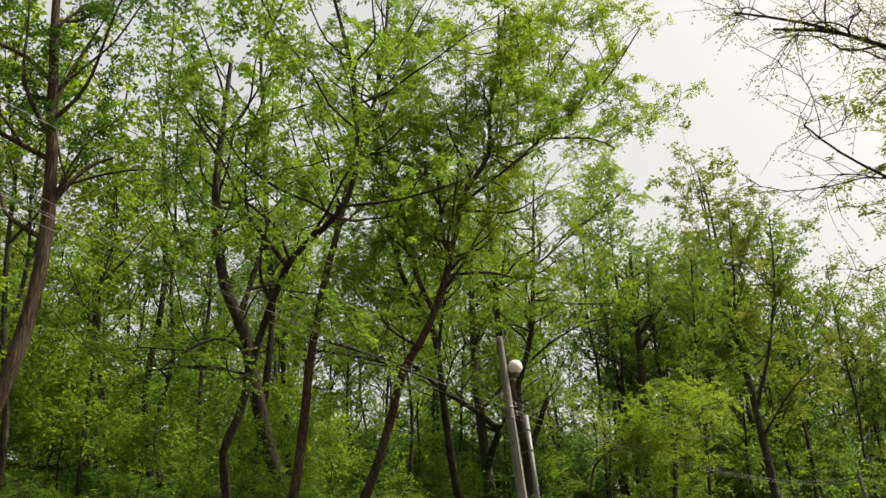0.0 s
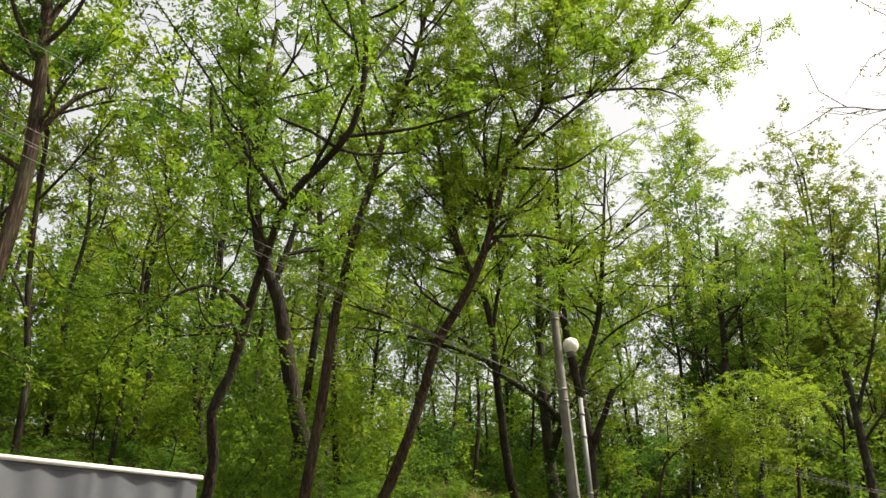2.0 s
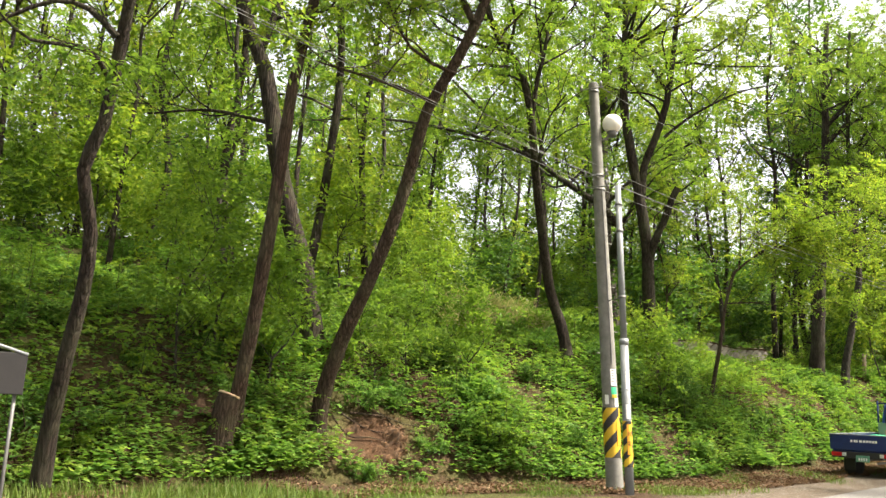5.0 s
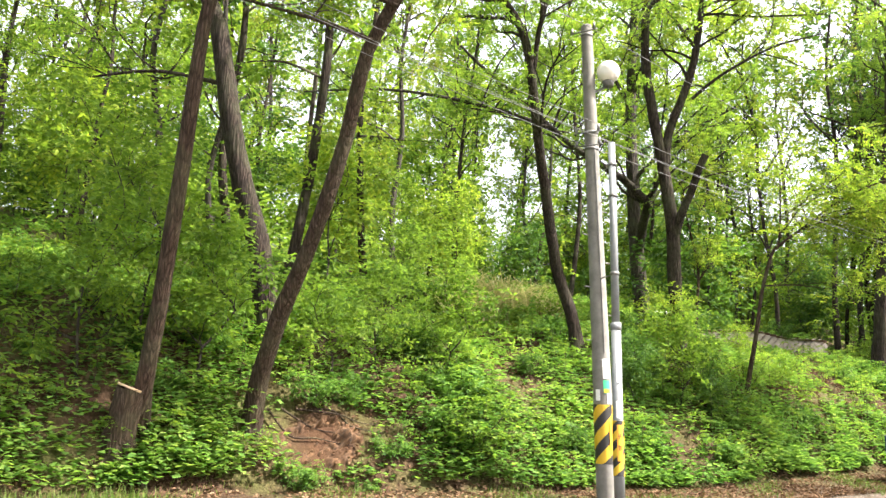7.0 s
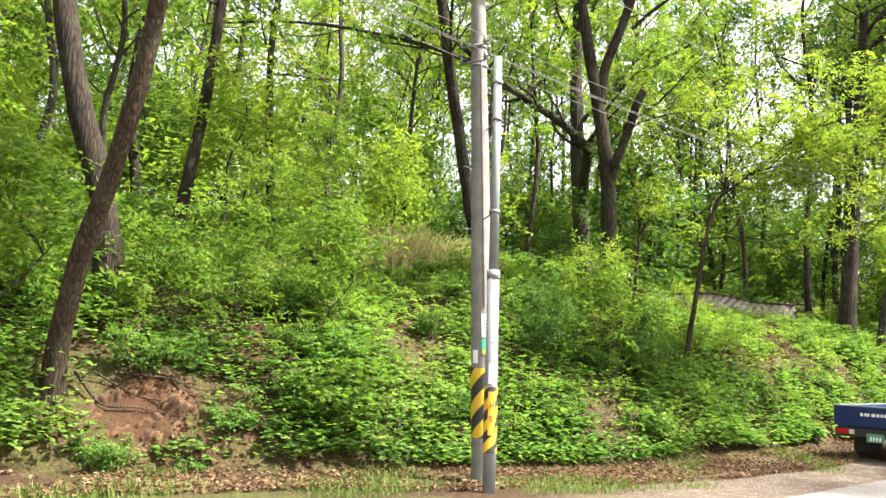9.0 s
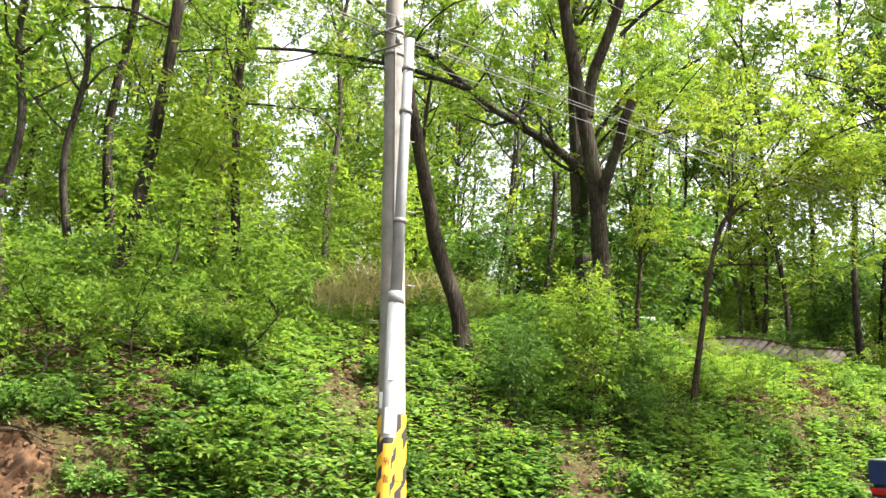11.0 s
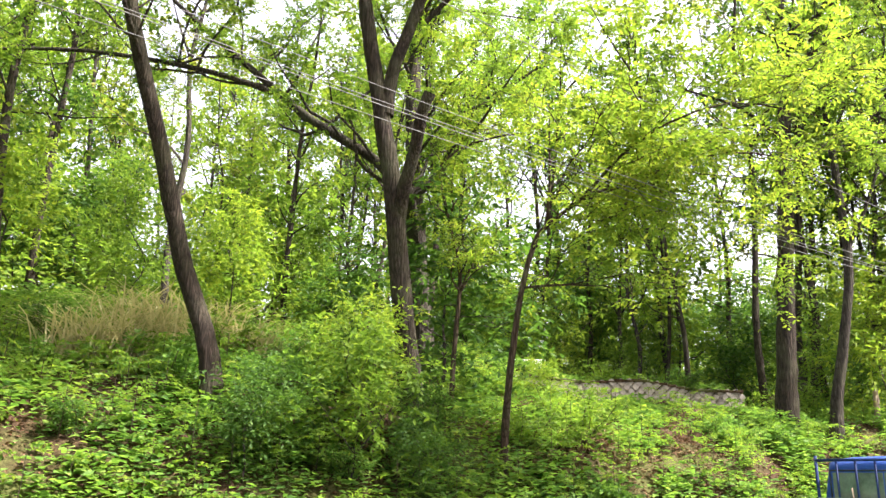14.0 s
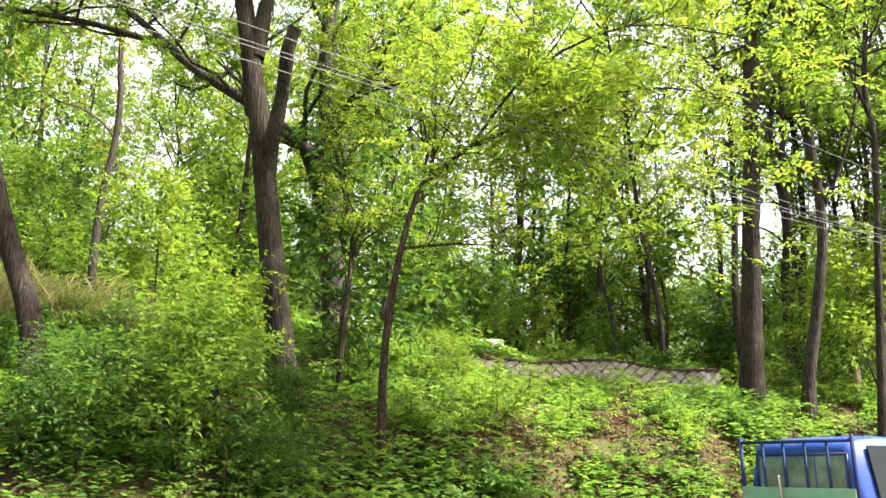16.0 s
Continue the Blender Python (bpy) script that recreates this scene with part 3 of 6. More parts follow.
build_tree("forked dark tree with a broken stub limb", [
    ([(-11.12, 30.05, 2.7), (-11.09, 29.8, 3.9), (-11.03, 29.5, 5.21), (-10.98, 29.32, 6.2), (-11.05, 29.12, 7.25), (-11.2, 28.98, 8.35), (-11.35, 28.85, 9.4), (-11.5, 28.75, 10.9), (-11.5, 28.85, 13.2), (-11.55, 28.87, 14.8), (-11.5, 28.8, 18.0)], 0.25, 0.05),
    ([(-11.06, 29.1, 7.8), (-11.02, 29.15, 8.6), (-10.7, 29.3, 9.6), (-10.43, 29.42, 10.6), (-10.17, 29.48, 12.8), (-10.0, 29.55, 14.8), (-9.8, 29.6, 17.0)], 0.16, 0.04),
    ([(-10.95, 29.4, 5.9), (-10.72, 29.27, 6.45), (-10.41, 29.2, 6.99), (-10.11, 29.05, 7.53), (-9.93, 29.05, 7.85)], 0.15, 0.12),
    ([(-10.49, 29.42, 9.55), (-9.85, 29.69, 10.12), (-8.68, 30.18, 10.78), (-7.6, 30.6, 11.0)], 0.06, 0.02),
    ([(-10.71, 29.27, 11.25), (-10.17, 29.49, 11.83), (-9.0, 30.01, 11.64), (-7.5, 30.68, 11.54)], 0.055, 0.02),
    ([(-10.1, 29.5, 13.2), (-8.2, 29.9, 14.6), (-6.0, 30.4, 16.2)], 0.05, 0.02)],
    M_BARK, M_LEAF_YELLOW, rng_of(6), from_limbs=[0, 1, 3, 4, 5], start=0.6, branches=80, twigs=8, tufts=10, leaflets=7, leaf=0.092, reach=(1.8, 4.6))
build_tree("thick grey-barked tree with a long sweeping limb", [
    ([(-13.75, 33.0, 3.2), (-13.85, 32.95, 3.9), (-14.0, 32.9, 5.37), (-14.1, 32.75, 7.2), (-14.17, 32.67, 9.0), (-14.21, 32.61, 10.84), (-14.2, 32.7, 14.0), (-14.1, 32.8, 18.5)], 0.34, 0.08),
    ([(-14.02, 32.8, 6.3), (-13.4, 32.0, 6.95), (-12.8, 31.25, 7.4), (-12.83, 30.87, 7.6), (-13.21, 30.54, 8.06), (-14.3, 29.8, 8.95), (-15.15, 29.32, 9.81), (-15.91, 28.71, 10.67), (-16.76, 28.11, 11.6), (-17.21, 27.71, 12.19)], 0.2, 0.05),
    ([(-15.0, 29.4, 9.6), (-15.8, 28.3, 9.95), (-17.2, 26.9, 10.3), (-18.5, 25.6, 10.4), (-19.6, 23.8, 10.0)], 0.09, 0.03),
    ([(-14.17, 32.6, 8.6), (-12.9, 33.2, 9.9), (-11.4, 34.2, 11.0)], 0.1, 0.04)],
    M_BARK_GREY, M_LEAF, rng_of(7), start=0.5, **{**NEAR, "branches": 62})
build_tree("tall straight dark tree at the top of the slope", [
    ([(-9.75, 41.7, 3.2), (-9.58, 41.78, 6.41), (-9.43, 41.84, 8.55), (-9.3, 41.89, 10.97), (-9.17, 41.95, 12.64), (-9.12, 41.97, 15.3), (-9.0, 42.2, 18.0)], 0.34, 0.11),
    ([(-9.1, 42.0, 12.7), (-8.4, 42.27, 13.54), (-7.07, 42.83, 13.96)], 0.13, 0.05),
    ([(-9.1, 41.99, 13.4), (-8.63, 42.18, 14.11), (-7.76, 42.54, 15.0)], 0.1, 0.04),
    ([(-9.3, 41.9, 11.0), (-10.2, 41.2, 12.0), (-11.4, 40.2, 12.6)], 0.08, 0.03)],
    M_BARK, M_LEAF, rng_of(8), start=0.6, branches=24, twigs=7, tufts=8, leaflets=5, leaf=0.11, reach=(1.6, 3.8))
build_tree("grey tree with a curving trunk by the slope path", [
    ([(-9.1, 43.08, 3.3), (-8.95, 43.15, 4.4), (-8.75, 43.24, 5.48), (-8.45, 43.36, 7.69), (-8.53, 43.33, 10.22), (-8.61, 43.29, 12.27), (-8.6, 43.3, 15.0), (-8.4, 43.4, 18.0)], 0.19, 0.06),
    ([(-8.5, 43.35, 7.9), (-7.9, 43.5, 9.2), (-7.5, 43.6, 10.4), (-7.3, 43.6, 12.0)], 0.08, 0.03)],
    M_BARK_GREY, M_LEAF, rng_of(9), start=0.55, branches=22, twigs=7, tufts=8, leaflets=5, leaf=0.11, reach=(1.6, 3.8))
build_tree("slim dark tree on the slope behind the parked cars", [
    ([(-7.1, 41.8, 2.2), (-6.84, 41.92, 5.79), (-6.6, 42.0, 8.97), (-6.67, 41.98, 10.21), (-6.4, 42.2, 13.0), (-6.0, 42.4, 17.0)], 0.12, 0.04)],
    M_BARK, M_LEAF, rng_of(10), start=0.45, **NEAR)
build_tree("tall spreading tree with olive spring leaves behind the parked van", [
    ([(-4.9, 50.6, 1.0), (-4.85, 50.6, 5.0), (-5.0, 50.5, 10.0), (-5.3, 50.3, 15.0), (-5.4, 50.2, 20.0), (-5.5, 50.1, 24.5)], 0.36, 0.06),
    ([(-5.0, 50.5, 10.5), (-3.6, 50.2, 14.0), (-2.6, 50.0, 18.0), (-2.2, 49.8, 21.5)], 0.14, 0.04),
    ([(-5.2, 50.4, 13.0), (-6.8, 50.0, 16.5), (-7.8, 49.6, 20.5)], 0.13, 0.04),
    ([(-5.3, 50.3, 15.5), (-4.6, 48.8, 18.5), (-4.2, 48.0, 22.0)], 0.1, 0.03),
    ([(-4.95, 50.5, 9.0), (-3.0, 49.4, 11.0), (-1.4, 48.6, 12.2)], 0.1, 0.03)],
    M_BARK_GREY, M_LEAF_OLIVE, rng_of(14), start=0.5, branches=78, twigs=7, tufts=9, leaflets=5, leaf=0.17, reach=(1.8, 4.0), spray=(0.2, 0.4))
# young trees with bright fresh leaves
build_tree("young tree with bright yellow-green feathered leaves", [
    ([(-9.72, 30.72, 1.5), (-9.6, 30.6, 2.3), (-9.3, 30.38, 3.4), (-9.15, 30.45, 4.6), (-8.96, 30.58, 5.48), (-8.83, 30.7, 5.72), (-8.4, 31.05, 6.17), (-8.04, 31.3, 6.35), (-7.2, 31.9, 6.6)], 0.085, 0.02),
    ([(-8.83, 30.7, 5.72), (-8.78, 30.73, 6.4), (-8.75, 30.7, 7.6)], 0.04, 0.015),
    ([(-9.15, 30.45, 4.7), (-8.6, 31.0, 4.78), (-7.9, 31.6, 4.72)], 0.03, 0.01),
    ([(-8.4, 31.05, 6.17), (-7.2, 31.0, 6.9), (-6.0, 31.5, 7.3), (-4.9, 32.2, 7.0)], 0.035, 0.01),
    ([(-8.04, 31.3, 6.35), (-6.6, 32.6, 7.0), (-5.4, 33.8, 6.8)], 0.03, 0.01)],
    M_BARK_RED, M_LEAF_YELLOW, rng_of(11), start=0.62, branches=46, twigs=7, tufts=7, leaflets=9, leaf=0.1, spray=(0.28, 0.44), reach=(0.9, 2.9), lift=0.02, lean=(0.4, 0.3), sides=8)
build_tree("thin young tree with sparse upper twigs", [
    ([(-11.3, 31.1, 2.2), (-11.25, 31.13, 3.95), (-11.21, 31.2, 5.4), (-11.38, 31.02, 6.5), (-11.5, 30.92, 7.57), (-10.97, 31.43, 8.05), (-10.4, 31.9, 8.2)], 0.07, 0.02)],
    M_BARK_RED, M_LEAF_YELLOW, rng_of(12), start=0.4, branches=14, reach=(0.8, 2.0), sides=8)


LOW_LIMBS = [
    ([(3.9, 12.5, 5.6), (2.6, 12.3, 7.4), (1.3, 12.2, 8.4), (0.4, 12.0, 9.0), (-0.5, 11.8, 9.4)], 0.08, 0.02),
    ([(4.0, 12.5, 4.6), (2.6, 13.0, 5.7), (1.4, 13.3, 6.5), (0.5, 13.1, 7.3), (0.1, 12.9, 7.8)], 0.06, 0.015),
    ([(4.0, 12.5, 4.0), (2.7, 13.4, 4.9), (1.7, 13.8, 5.5), (1.0, 13.6, 6.0)], 0.05, 0.012)]
# roadside trees on the far side, the first with twigs that hang into the sky
# the others, mostly out of view, are added to shade the road and stall
for k, (tx, ty) in enumerate([(4.2, 12.5), (6.6, 23.0), (8.4, 33.0), (12.5, 44.0), (5.3, 2.5), (6.8, 7.2), (6.6, 17.6)]):
    z0 = float(lie(tx, ty))
    build_tree("roadside tree with dark twigs and sparse narrow leaves, mostly out of view", [
        ([(tx, ty, z0 - 0.1), (tx - 0.1, ty, z0 + 3), (tx - 0.5, ty + 0.1, z0 + 6), (tx - 1.0, ty + 0.2, z0 + 9), (tx - 1.2, ty, z0 + 13)], 0.2, 0.06),
        ([(tx - 0.5, ty, z0 + 6.2), (tx - 1.8, ty + 0.6, z0 + 8), (tx - 3.2, ty + 1.0, z0 + 9.6), (tx - 4.2, ty + 1.2, z0 + 10.2)], 0.09, 0.03),
        ([(tx - 0.8, ty, z0 + 8), (tx - 1.6, ty + 2, z0 + 10), (tx - 2.2, ty + 3.4, z0 + 11)], 0.08, 0.03)] + LOW_LIMBS[:3 * (k == 0)],
        M_BARK, M_LEAF_OLIVE, rng_of(20 + k), branches=90 if k == 0 else 60, reach=(0.8, 2.2) if k == 0 else (1.6, 3.6), twigs=10 if k == 0 else 8, tufts=3 if k == 0 else 9, leaflets=5, leaf=0.055 if k == 0 else 0.13, start=0.3, lift=-0.02, group="roadside trees")


# ---- the wood behind: a few kinds of tree, many times ----
def wild_tree(k, height, bark, mat, lean, crown_from, **more):
    rng = rng_of(40 + k)
    pts = [(0, 0, 0)]
    for i in range(1, 7):
        s = i / 6
        pts.append((lean[0] * s + rng.normal(0, 0.16), lean[1] * s + rng.normal(0, 0.16), height * s))
    a = rng.uniform(0, 6.28)
    limbs = [(pts, 0.15 * height / 13, 0.045)]
    for j in range(3):
        p = np.array(pts[3 + j])
        a += 2.2
        limbs.append(([tuple(p), tuple(p + [0.9 * math.cos(a), 0.9 * math.sin(a), 1.1]), tuple(p + [1.9 * math.cos(a), 1.9 * math.sin(a), 2.6])], 0.07, 0.025))
    return build_tree("woodland tree with dark trunk and spring-green crown", limbs, bark, mat, rng, start=crown_from, sides=7, group="woodland trees", thick=0.62, **more)


FAR = dict(branches=29, twigs=6, tufts=12, leaflets=2, leaf=0.185, spray=(0.15, 0.42), reach=(1.7, 4.6), wide=0.58, fine=False)
kinds = [
    wild_tree(0, 18.0, M_BARK, M_LEAF, (0.8, 0.3), 0.16, **FAR),
    wild_tree(1, 20.0, M_BARK, M_LEAF_DARK, (-0.6, 0.6), 0.3, **FAR),
    wild_tree(2, 16.0, M_BARK_GREY, M_LEAF, (1.5, -0.5), 0.14, **FAR),
    wild_tree(3, 19.0, M_BARK_GREY, M_LEAF_OLIVE, (0.2, 1.0), 0.25, **FAR),
    wild_tree(4, 14.0, M_BARK, M_LEAF_YELLOW, (0.9, 0.9), 0.14, **FAR),
]
SMALL = dict(branches=20, twigs=6, tufts=7, leaflets=3, leaf=0.16, fine=False, spray=(0.2, 0.32), reach=(0.7, 1.7), sides=6, lift=0.0)


def young_tree(k, height, mat):
    rng = rng_of(60 + k)
    pts = [(rng.normal(0, 0.12) * i, rng.normal(0, 0.12) * i, height * i / 4) for i in range(5)]
    return build_tree("slender understorey sapling with fresh green leaves", [(pts, 0.035, 0.01)], M_BARK_GREY, mat, rng, start=0.22, group="understorey saplings", name="sapling", **SMALL)


young = [young_tree(0, 3.0, M_LEAF), young_tree(1, 4.2, M_LEAF), young_tree(2, 2.4, M_LEAF_DARK), young_tree(3, 3.6, M_LEAF_YELLOW)]


def shrub(k, height, mat, leaf=0.09):
    rng = rng_of(80 + k)
    root = thing("shrub", "leafy green shrub on the bank", "shrub", group="bank shrubs")
    wood, bases, ways = [], [], []
    for _ in range(11):
        a = rng.uniform(0, 6.28)
        st = grow(rng, (0.15 * math.cos(a), 0.15 * math.sin(a), -0.1), (0.6 * math.cos(a), 0.6 * math.sin(a), 1.0), height * rng.uniform(0.7, 1.15), 0.22, 0.0, 5)
        wood.append(tube(st, np.linspace(0.012, 0.004, len(st)), 4))
        for j in range(26):
            u = rng.uniform(0.2, 1) * 5
            i = min(int(u), 4)
            bases.append(st[i] + (st[i + 1] - st[i]) * (u - i))
            w = rng.standard_normal(3) * [1, 1, 0.35] + [0, 0, 0.15]
            ways.append(unit(w))
    v, f = joined(wood)
    array_mesh("stemwork", v, f, M_BARK_RED, root, True)
    v, f = sprays(np.array(bases), np.array(ways), rng.uniform(0.16, 0.34, len(bases)), 5, rng, leaf, 0.6, 0.25)
    array_mesh("foliage", v, f, mat, root)
    return root


bushes = [shrub(0, 0.9, M_UNDER), shrub(1, 1.2, M_LEAF), shrub(2, 0.7, M_UNDER, 0.11), shrub(3, 1.0, M_LEAF_DARK), shrub(4, 0.8, M_LEAF_YELLOW)]


def put_copy(source, x, y, turn, size, sink=0.1, z=None):
    c = copy_thing(source, pose(x, y, (float(lie(x, y)) if z is None else z) - sink, 0, 0, turn))
    c.scale = (size, size, size)
    return c


def scatter(sources, spots, rng, size, sink=0.1):
    used = set()
    for n, (x, y) in enumerate(spots):
        k = int(rng.integers(len(sources)))
        if k not in used:
            used.add(k)
            c = sources[k]
            c.matrix_world = pose(x, y, float(lie(x, y)) - sink, 0, 0, rng.uniform(0, 360))
        else:
            put_copy(sources[k], x, y, rng.uniform(0, 360), rng.uniform(*size), sink)


def spread(rng, n, y0, y1, d0, d1, gap, keep=(), power=1.0):
    """Spots on the bank: along y, and by distance in from its foot."""
    out = []
    for _ in range(n * 30):
        y = rng.uniform(y0, y1)
        d = d0 + (d1 - d0) * rng.random() ** power
        x = float(foot_x(y)) - d
        if all((x - a) ** 2 + (y - b) ** 2 > gap * gap for a, b in out) and all((x - a) ** 2 + (y - b) ** 2 > r * r for a, b, r in keep):
            out.append((x, y))
            if len(out) == n:
                break
    return out


CLEAR = [(-16.5, 30.0, 4.0), (-17.5, 35.0, 4.5), (-15.6, 26.5, 2.6), (-16.2, 43.5, 3.0), (-16, 41, 5.0), (-12.2, 37.5, 2.6), (-12, 17.8, 1.0), (-12.0, 15.8, 1.0), (-11.1, 12.4, 1.0), (-12.2, 26.9, 1.5), (-11.1, 30.0, 1.5), (-13.8, 33.0, 1.5), (-9.75, 41.7, 1.5), (-9.1, 43.1, 1.2), (-6.9, 41.9, 1.0), (-4.9, 50.6, 1.5)]
r = rng_of(200)
scatter(kinds, spread(r, 112, -2, 60, 7.0, 60, 2.5, CLEAR, 1.4) + spread(r, 70, 50, 150, 1.2, 34, 2.6, CLEAR, 1.4), r, (0.8, 1.2), 0.3)
BACK = spread(r, 30, 51, 90, 1.0, 9, 1.7, CLEAR, 1.2)
for bx, by in BACK:
    put_copy(young[int(r.integers(4))], bx, by, r.uniform(0, 360), r.uniform(1.3, 2.4), 0.1)
for bx, by, k, size in [(-5.6, 57.0, 3, 1.35), (-3.0, 61.5, 1, 1.15), (-0.2, 70.5, 3, 1.15), (3.2, 78.0, 0, 1.2), (-4.2, 66.0, 0, 1.2)]:
    put_copy(kinds[k], bx, by, 70 * k + 5 * by, size, 0.3)
# leafy trees closing the wood behind the parked cars
SLOPE = spread(r, 14, 44, 66, 2.4, 13, 2.0, CLEAR + [(-9.8, 47.2, 3.4), (-12.2, 49.5, 3.2)], 1.0)
for k, (bx, by) in enumerate(SLOPE):
    put_copy(kinds[(0, 2, 4, 0, 3)[k % 5]], bx, by, r.uniform(0, 360), r.uniform(0.6, 0.85) + 0.3 * (by > 52), 0.2)
FAR_BEND = spread(r, 9, 60, 88, 0.6, 6, 2.4, CLEAR, 1.0)
for k, (bx, by) in enumerate(FAR_BEND):
    put_copy(kinds[(0, 3, 2)[k % 3]], bx, by, r.uniform(0, 360), r.uniform(0.95, 1.2), 0.2)
# the far bend, on the outer side of the road
for bx, by, k, size in [(10.8, 39.5, 0, 1.2), (8.9, 34.0, 2, 1.2), (9.6, 36.0, 3, 1.15), (12.8, 42.5, 3, 1.22), (18, 43.5, 3, 0.74), (15, 47, 2, 0.78), (22, 44, 3, 0.6), (26, 50, 0, 0.75), (12.5, 52, 3, 0.78), (15, 57, 0, 0.9), (19.5, 52, 2, 0.9), (24, 60, 3, 1.0), (30, 56, 2, 0.9)]:
    put_copy(kinds[k], bx, by, 60 * k + 7 * by, size, 0.2)
OPEN = CLEAR + [(-15.2, 13, 2.6), (-15.5, 20.5, 2.2), (-18, 16.5, 2.4), (-15, 24, 1.6), (-12, 40, 4.0), (-11, 45, 3.0), (-16.5, 45, 3.0)]
scatter(young, spread(r, 112, 6, 60, 4.2, 40, 1.2, OPEN, 1.3) + spread(r, 45, 45, 110, 1.0, 20, 1.5, CLEAR, 1.4), r, (0.7, 1.35))
DEEP = spread(r, 64, -4, 100, 15, 48, 2.0, CLEAR, 1.0)
for bx, by in DEEP:
    put_copy(young[(2, 0, 2, 1)[int(r.integers(4))]], bx, by, r.uniform(0, 360), r.uniform(1.5, 2.7), 0.1)
# deep wood closing the view between the trunks
for bx, by in spread(r, 34, 32, 125, 26, 66, 2.6, CLEAR, 1.0):
    put_copy(kinds[int(r.integers(4))], bx, by, r.uniform(0, 360), r.uniform(0.75, 1.05), 0.3)


def far_thicket():
    """Leafy thicket deep in the wood, in loose clumps of uneven height."""
    rng = rng_of(305)
    spots = np.array(spread(rng, 430, 14, 122, 15, 60, 1.3, CLEAR, 1.1))
    n = 190
    tall = rng.uniform(0.9, 3.6, len(spots))
    c = np.repeat(np.column_stack([spots, lie(spots[:, 0], spots[:, 1])]), n, 0)
    h = np.repeat(tall, n)
    up = rng.random(len(c)) ** 0.8
    wide = np.repeat(rng.uniform(0.6, 1.2, len(spots)), n) * (0.5 + np.sin(up * 2.6))
    p = c + np.stack([rng.normal(0, 0.6, len(c)) * wide, rng.normal(0, 0.6, len(c)) * wide, up * h], -1)
    a = rng.uniform(0, 6.28, len(c))
    along = unit(np.stack([np.cos(a), np.sin(a), rng.uniform(-0.5, 0.35, len(c))], -1))
    side = unit(np.cross(np.array([0, 0, 1.0]), along) + 0.4 * rng.standard_normal((len(c), 3)))
    size = rng.uniform(0.16, 0.34, len(c))
    v, f = kites(p, along, side, size, size * 0.55, 0.15)
    tagged(array_mesh("thicket", v, f, M_LEAF), "leafy green thicket deep among the trunks", "thicket", kind="stuff")


far_thicket()
WALL_FRONT = [(-17.2, 39.0, 2.0), (-16.0, 40.6, 2.2), (-14.6, 42.2, 2.2), (-13.4, 44.0, 2.2), (-12.6, 45.8, 1.9), (-12.6, 41.0, 1.6), (-14.0, 39.0, 1.6)]
bushes[4].matrix_world = pose(-14.3, 37.6, float(lie(-14.3, 37.6)) - 0.05)
scatter(bushes[:4], spread(r, 150, 9, 60, 0.7, 12, 0.65, [(-11.4, 18.9, 1.2), (-14.2, 41, 2.2), (-13.6, 44, 1.6), (-13.8, 38, 1.5), (-10.6, 37.5, 1.2), (-11.9, 40, 1.0), (-9.6, 35.5, 1.0), (-10.4, 40, 1.0)] + WALL_FRONT, 1.3), r, (0.45, 1.05), 0.05)


# ---- undergrowth, grass, dry leaves ----
def patchy(x, y, scale=0.9):
    return np.sin(x * 1.7 * scale + 1.1 * np.sin(y * 0.9 * scale)) * np.cos(y * 1.3 * scale + np.sin(x * 0.8)) + 0.6 * np.sin(3.1 * x * scale + 2.3 * y * scale)


def ground_cover():
    rng = rng_of(300)
    n = 96000
    y = rng.uniform(7, 58, n)
    d = 0.1 + 15 * rng.random(n) ** 1.8
    x = foot_x(y) - d
    bare = np.hypot((x + 11.5) / 0.5, (y - 18.9) / 0.85) < 1
    path = (np.abs((x + 9.2) - (y - 34.5) * -0.42 + 0.2 * np.sin(1.7 * y)) < 0.25) & (y > 33) & (y < 43)
    thin = patchy(x, y) + rng.normal(0, 0.85, n) > np.where(d < 0.25, 0.3, 0.05)
    slope = (y > 31) & (y < 46) & (d < 6)
    u, v_ = (x + 18.2) * 0.549 + (y - 39.5) * 0.836, -(x + 18.2) * 0.836 + (y - 39.5) * 0.549
    front = (v_ > -3.6) & (v_ < 0.35) & (u > -0.5) & (u < 9.6)
    ok = thin & ~bare & ~path & ~(front & (rng.random(n) < np.where(v_ > -1.4, 0.96, 0.7))) & ~(slope & (patchy(x + 2, y + 4, 0.6) + rng.normal(0, 0.4, n) < -0.35))
    x, y = x[ok], y[ok]
    n = len(x)
    far = np.clip((np.hypot(x + 1, y - 14) - 9) / 22, 0, 1)
    near_wall = front[ok]
    tall = rng.uniform(0.06, 0.3, n) * np.where(near_wall, 0.45, 1.0) + np.where(near_wall, 0.05, 0.3) * np.clip(patchy(x + 3, y + 7, 0.5), 0, 1)
    base = np.stack([x, y, lie(x, y)], -1)
    vs = []
    for k in range(5):
        a = rng.uniform(0, 6.28, n)
        h = tall * rng.uniform(0.35, 1.0, n)
        along = unit(np.stack([np.cos(a), np.sin(a), rng.uniform(-0.25, 0.45, n)], -1))
        p = base + np.stack([0.09 * np.cos(a), 0.09 * np.sin(a), h], -1)
        side = unit(np.cross(np.array([0, 0, 1.0]), along) + 0.25 * rng.standard_normal((n, 3)))
        size = rng.uniform(0.055, 0.15, n) * (1 + 0.45 * far)
        vs.append(kites(p, along, side, size, size * 0.75, 0.1)[0])
    v = np.vstack(vs)
    tagged(array_mesh("undergrowth", v, np.arange(len(v)).reshape(-1, 4), M_UNDER), "dense low green undergrowth covering the bank", "undergrowth", kind="stuff")


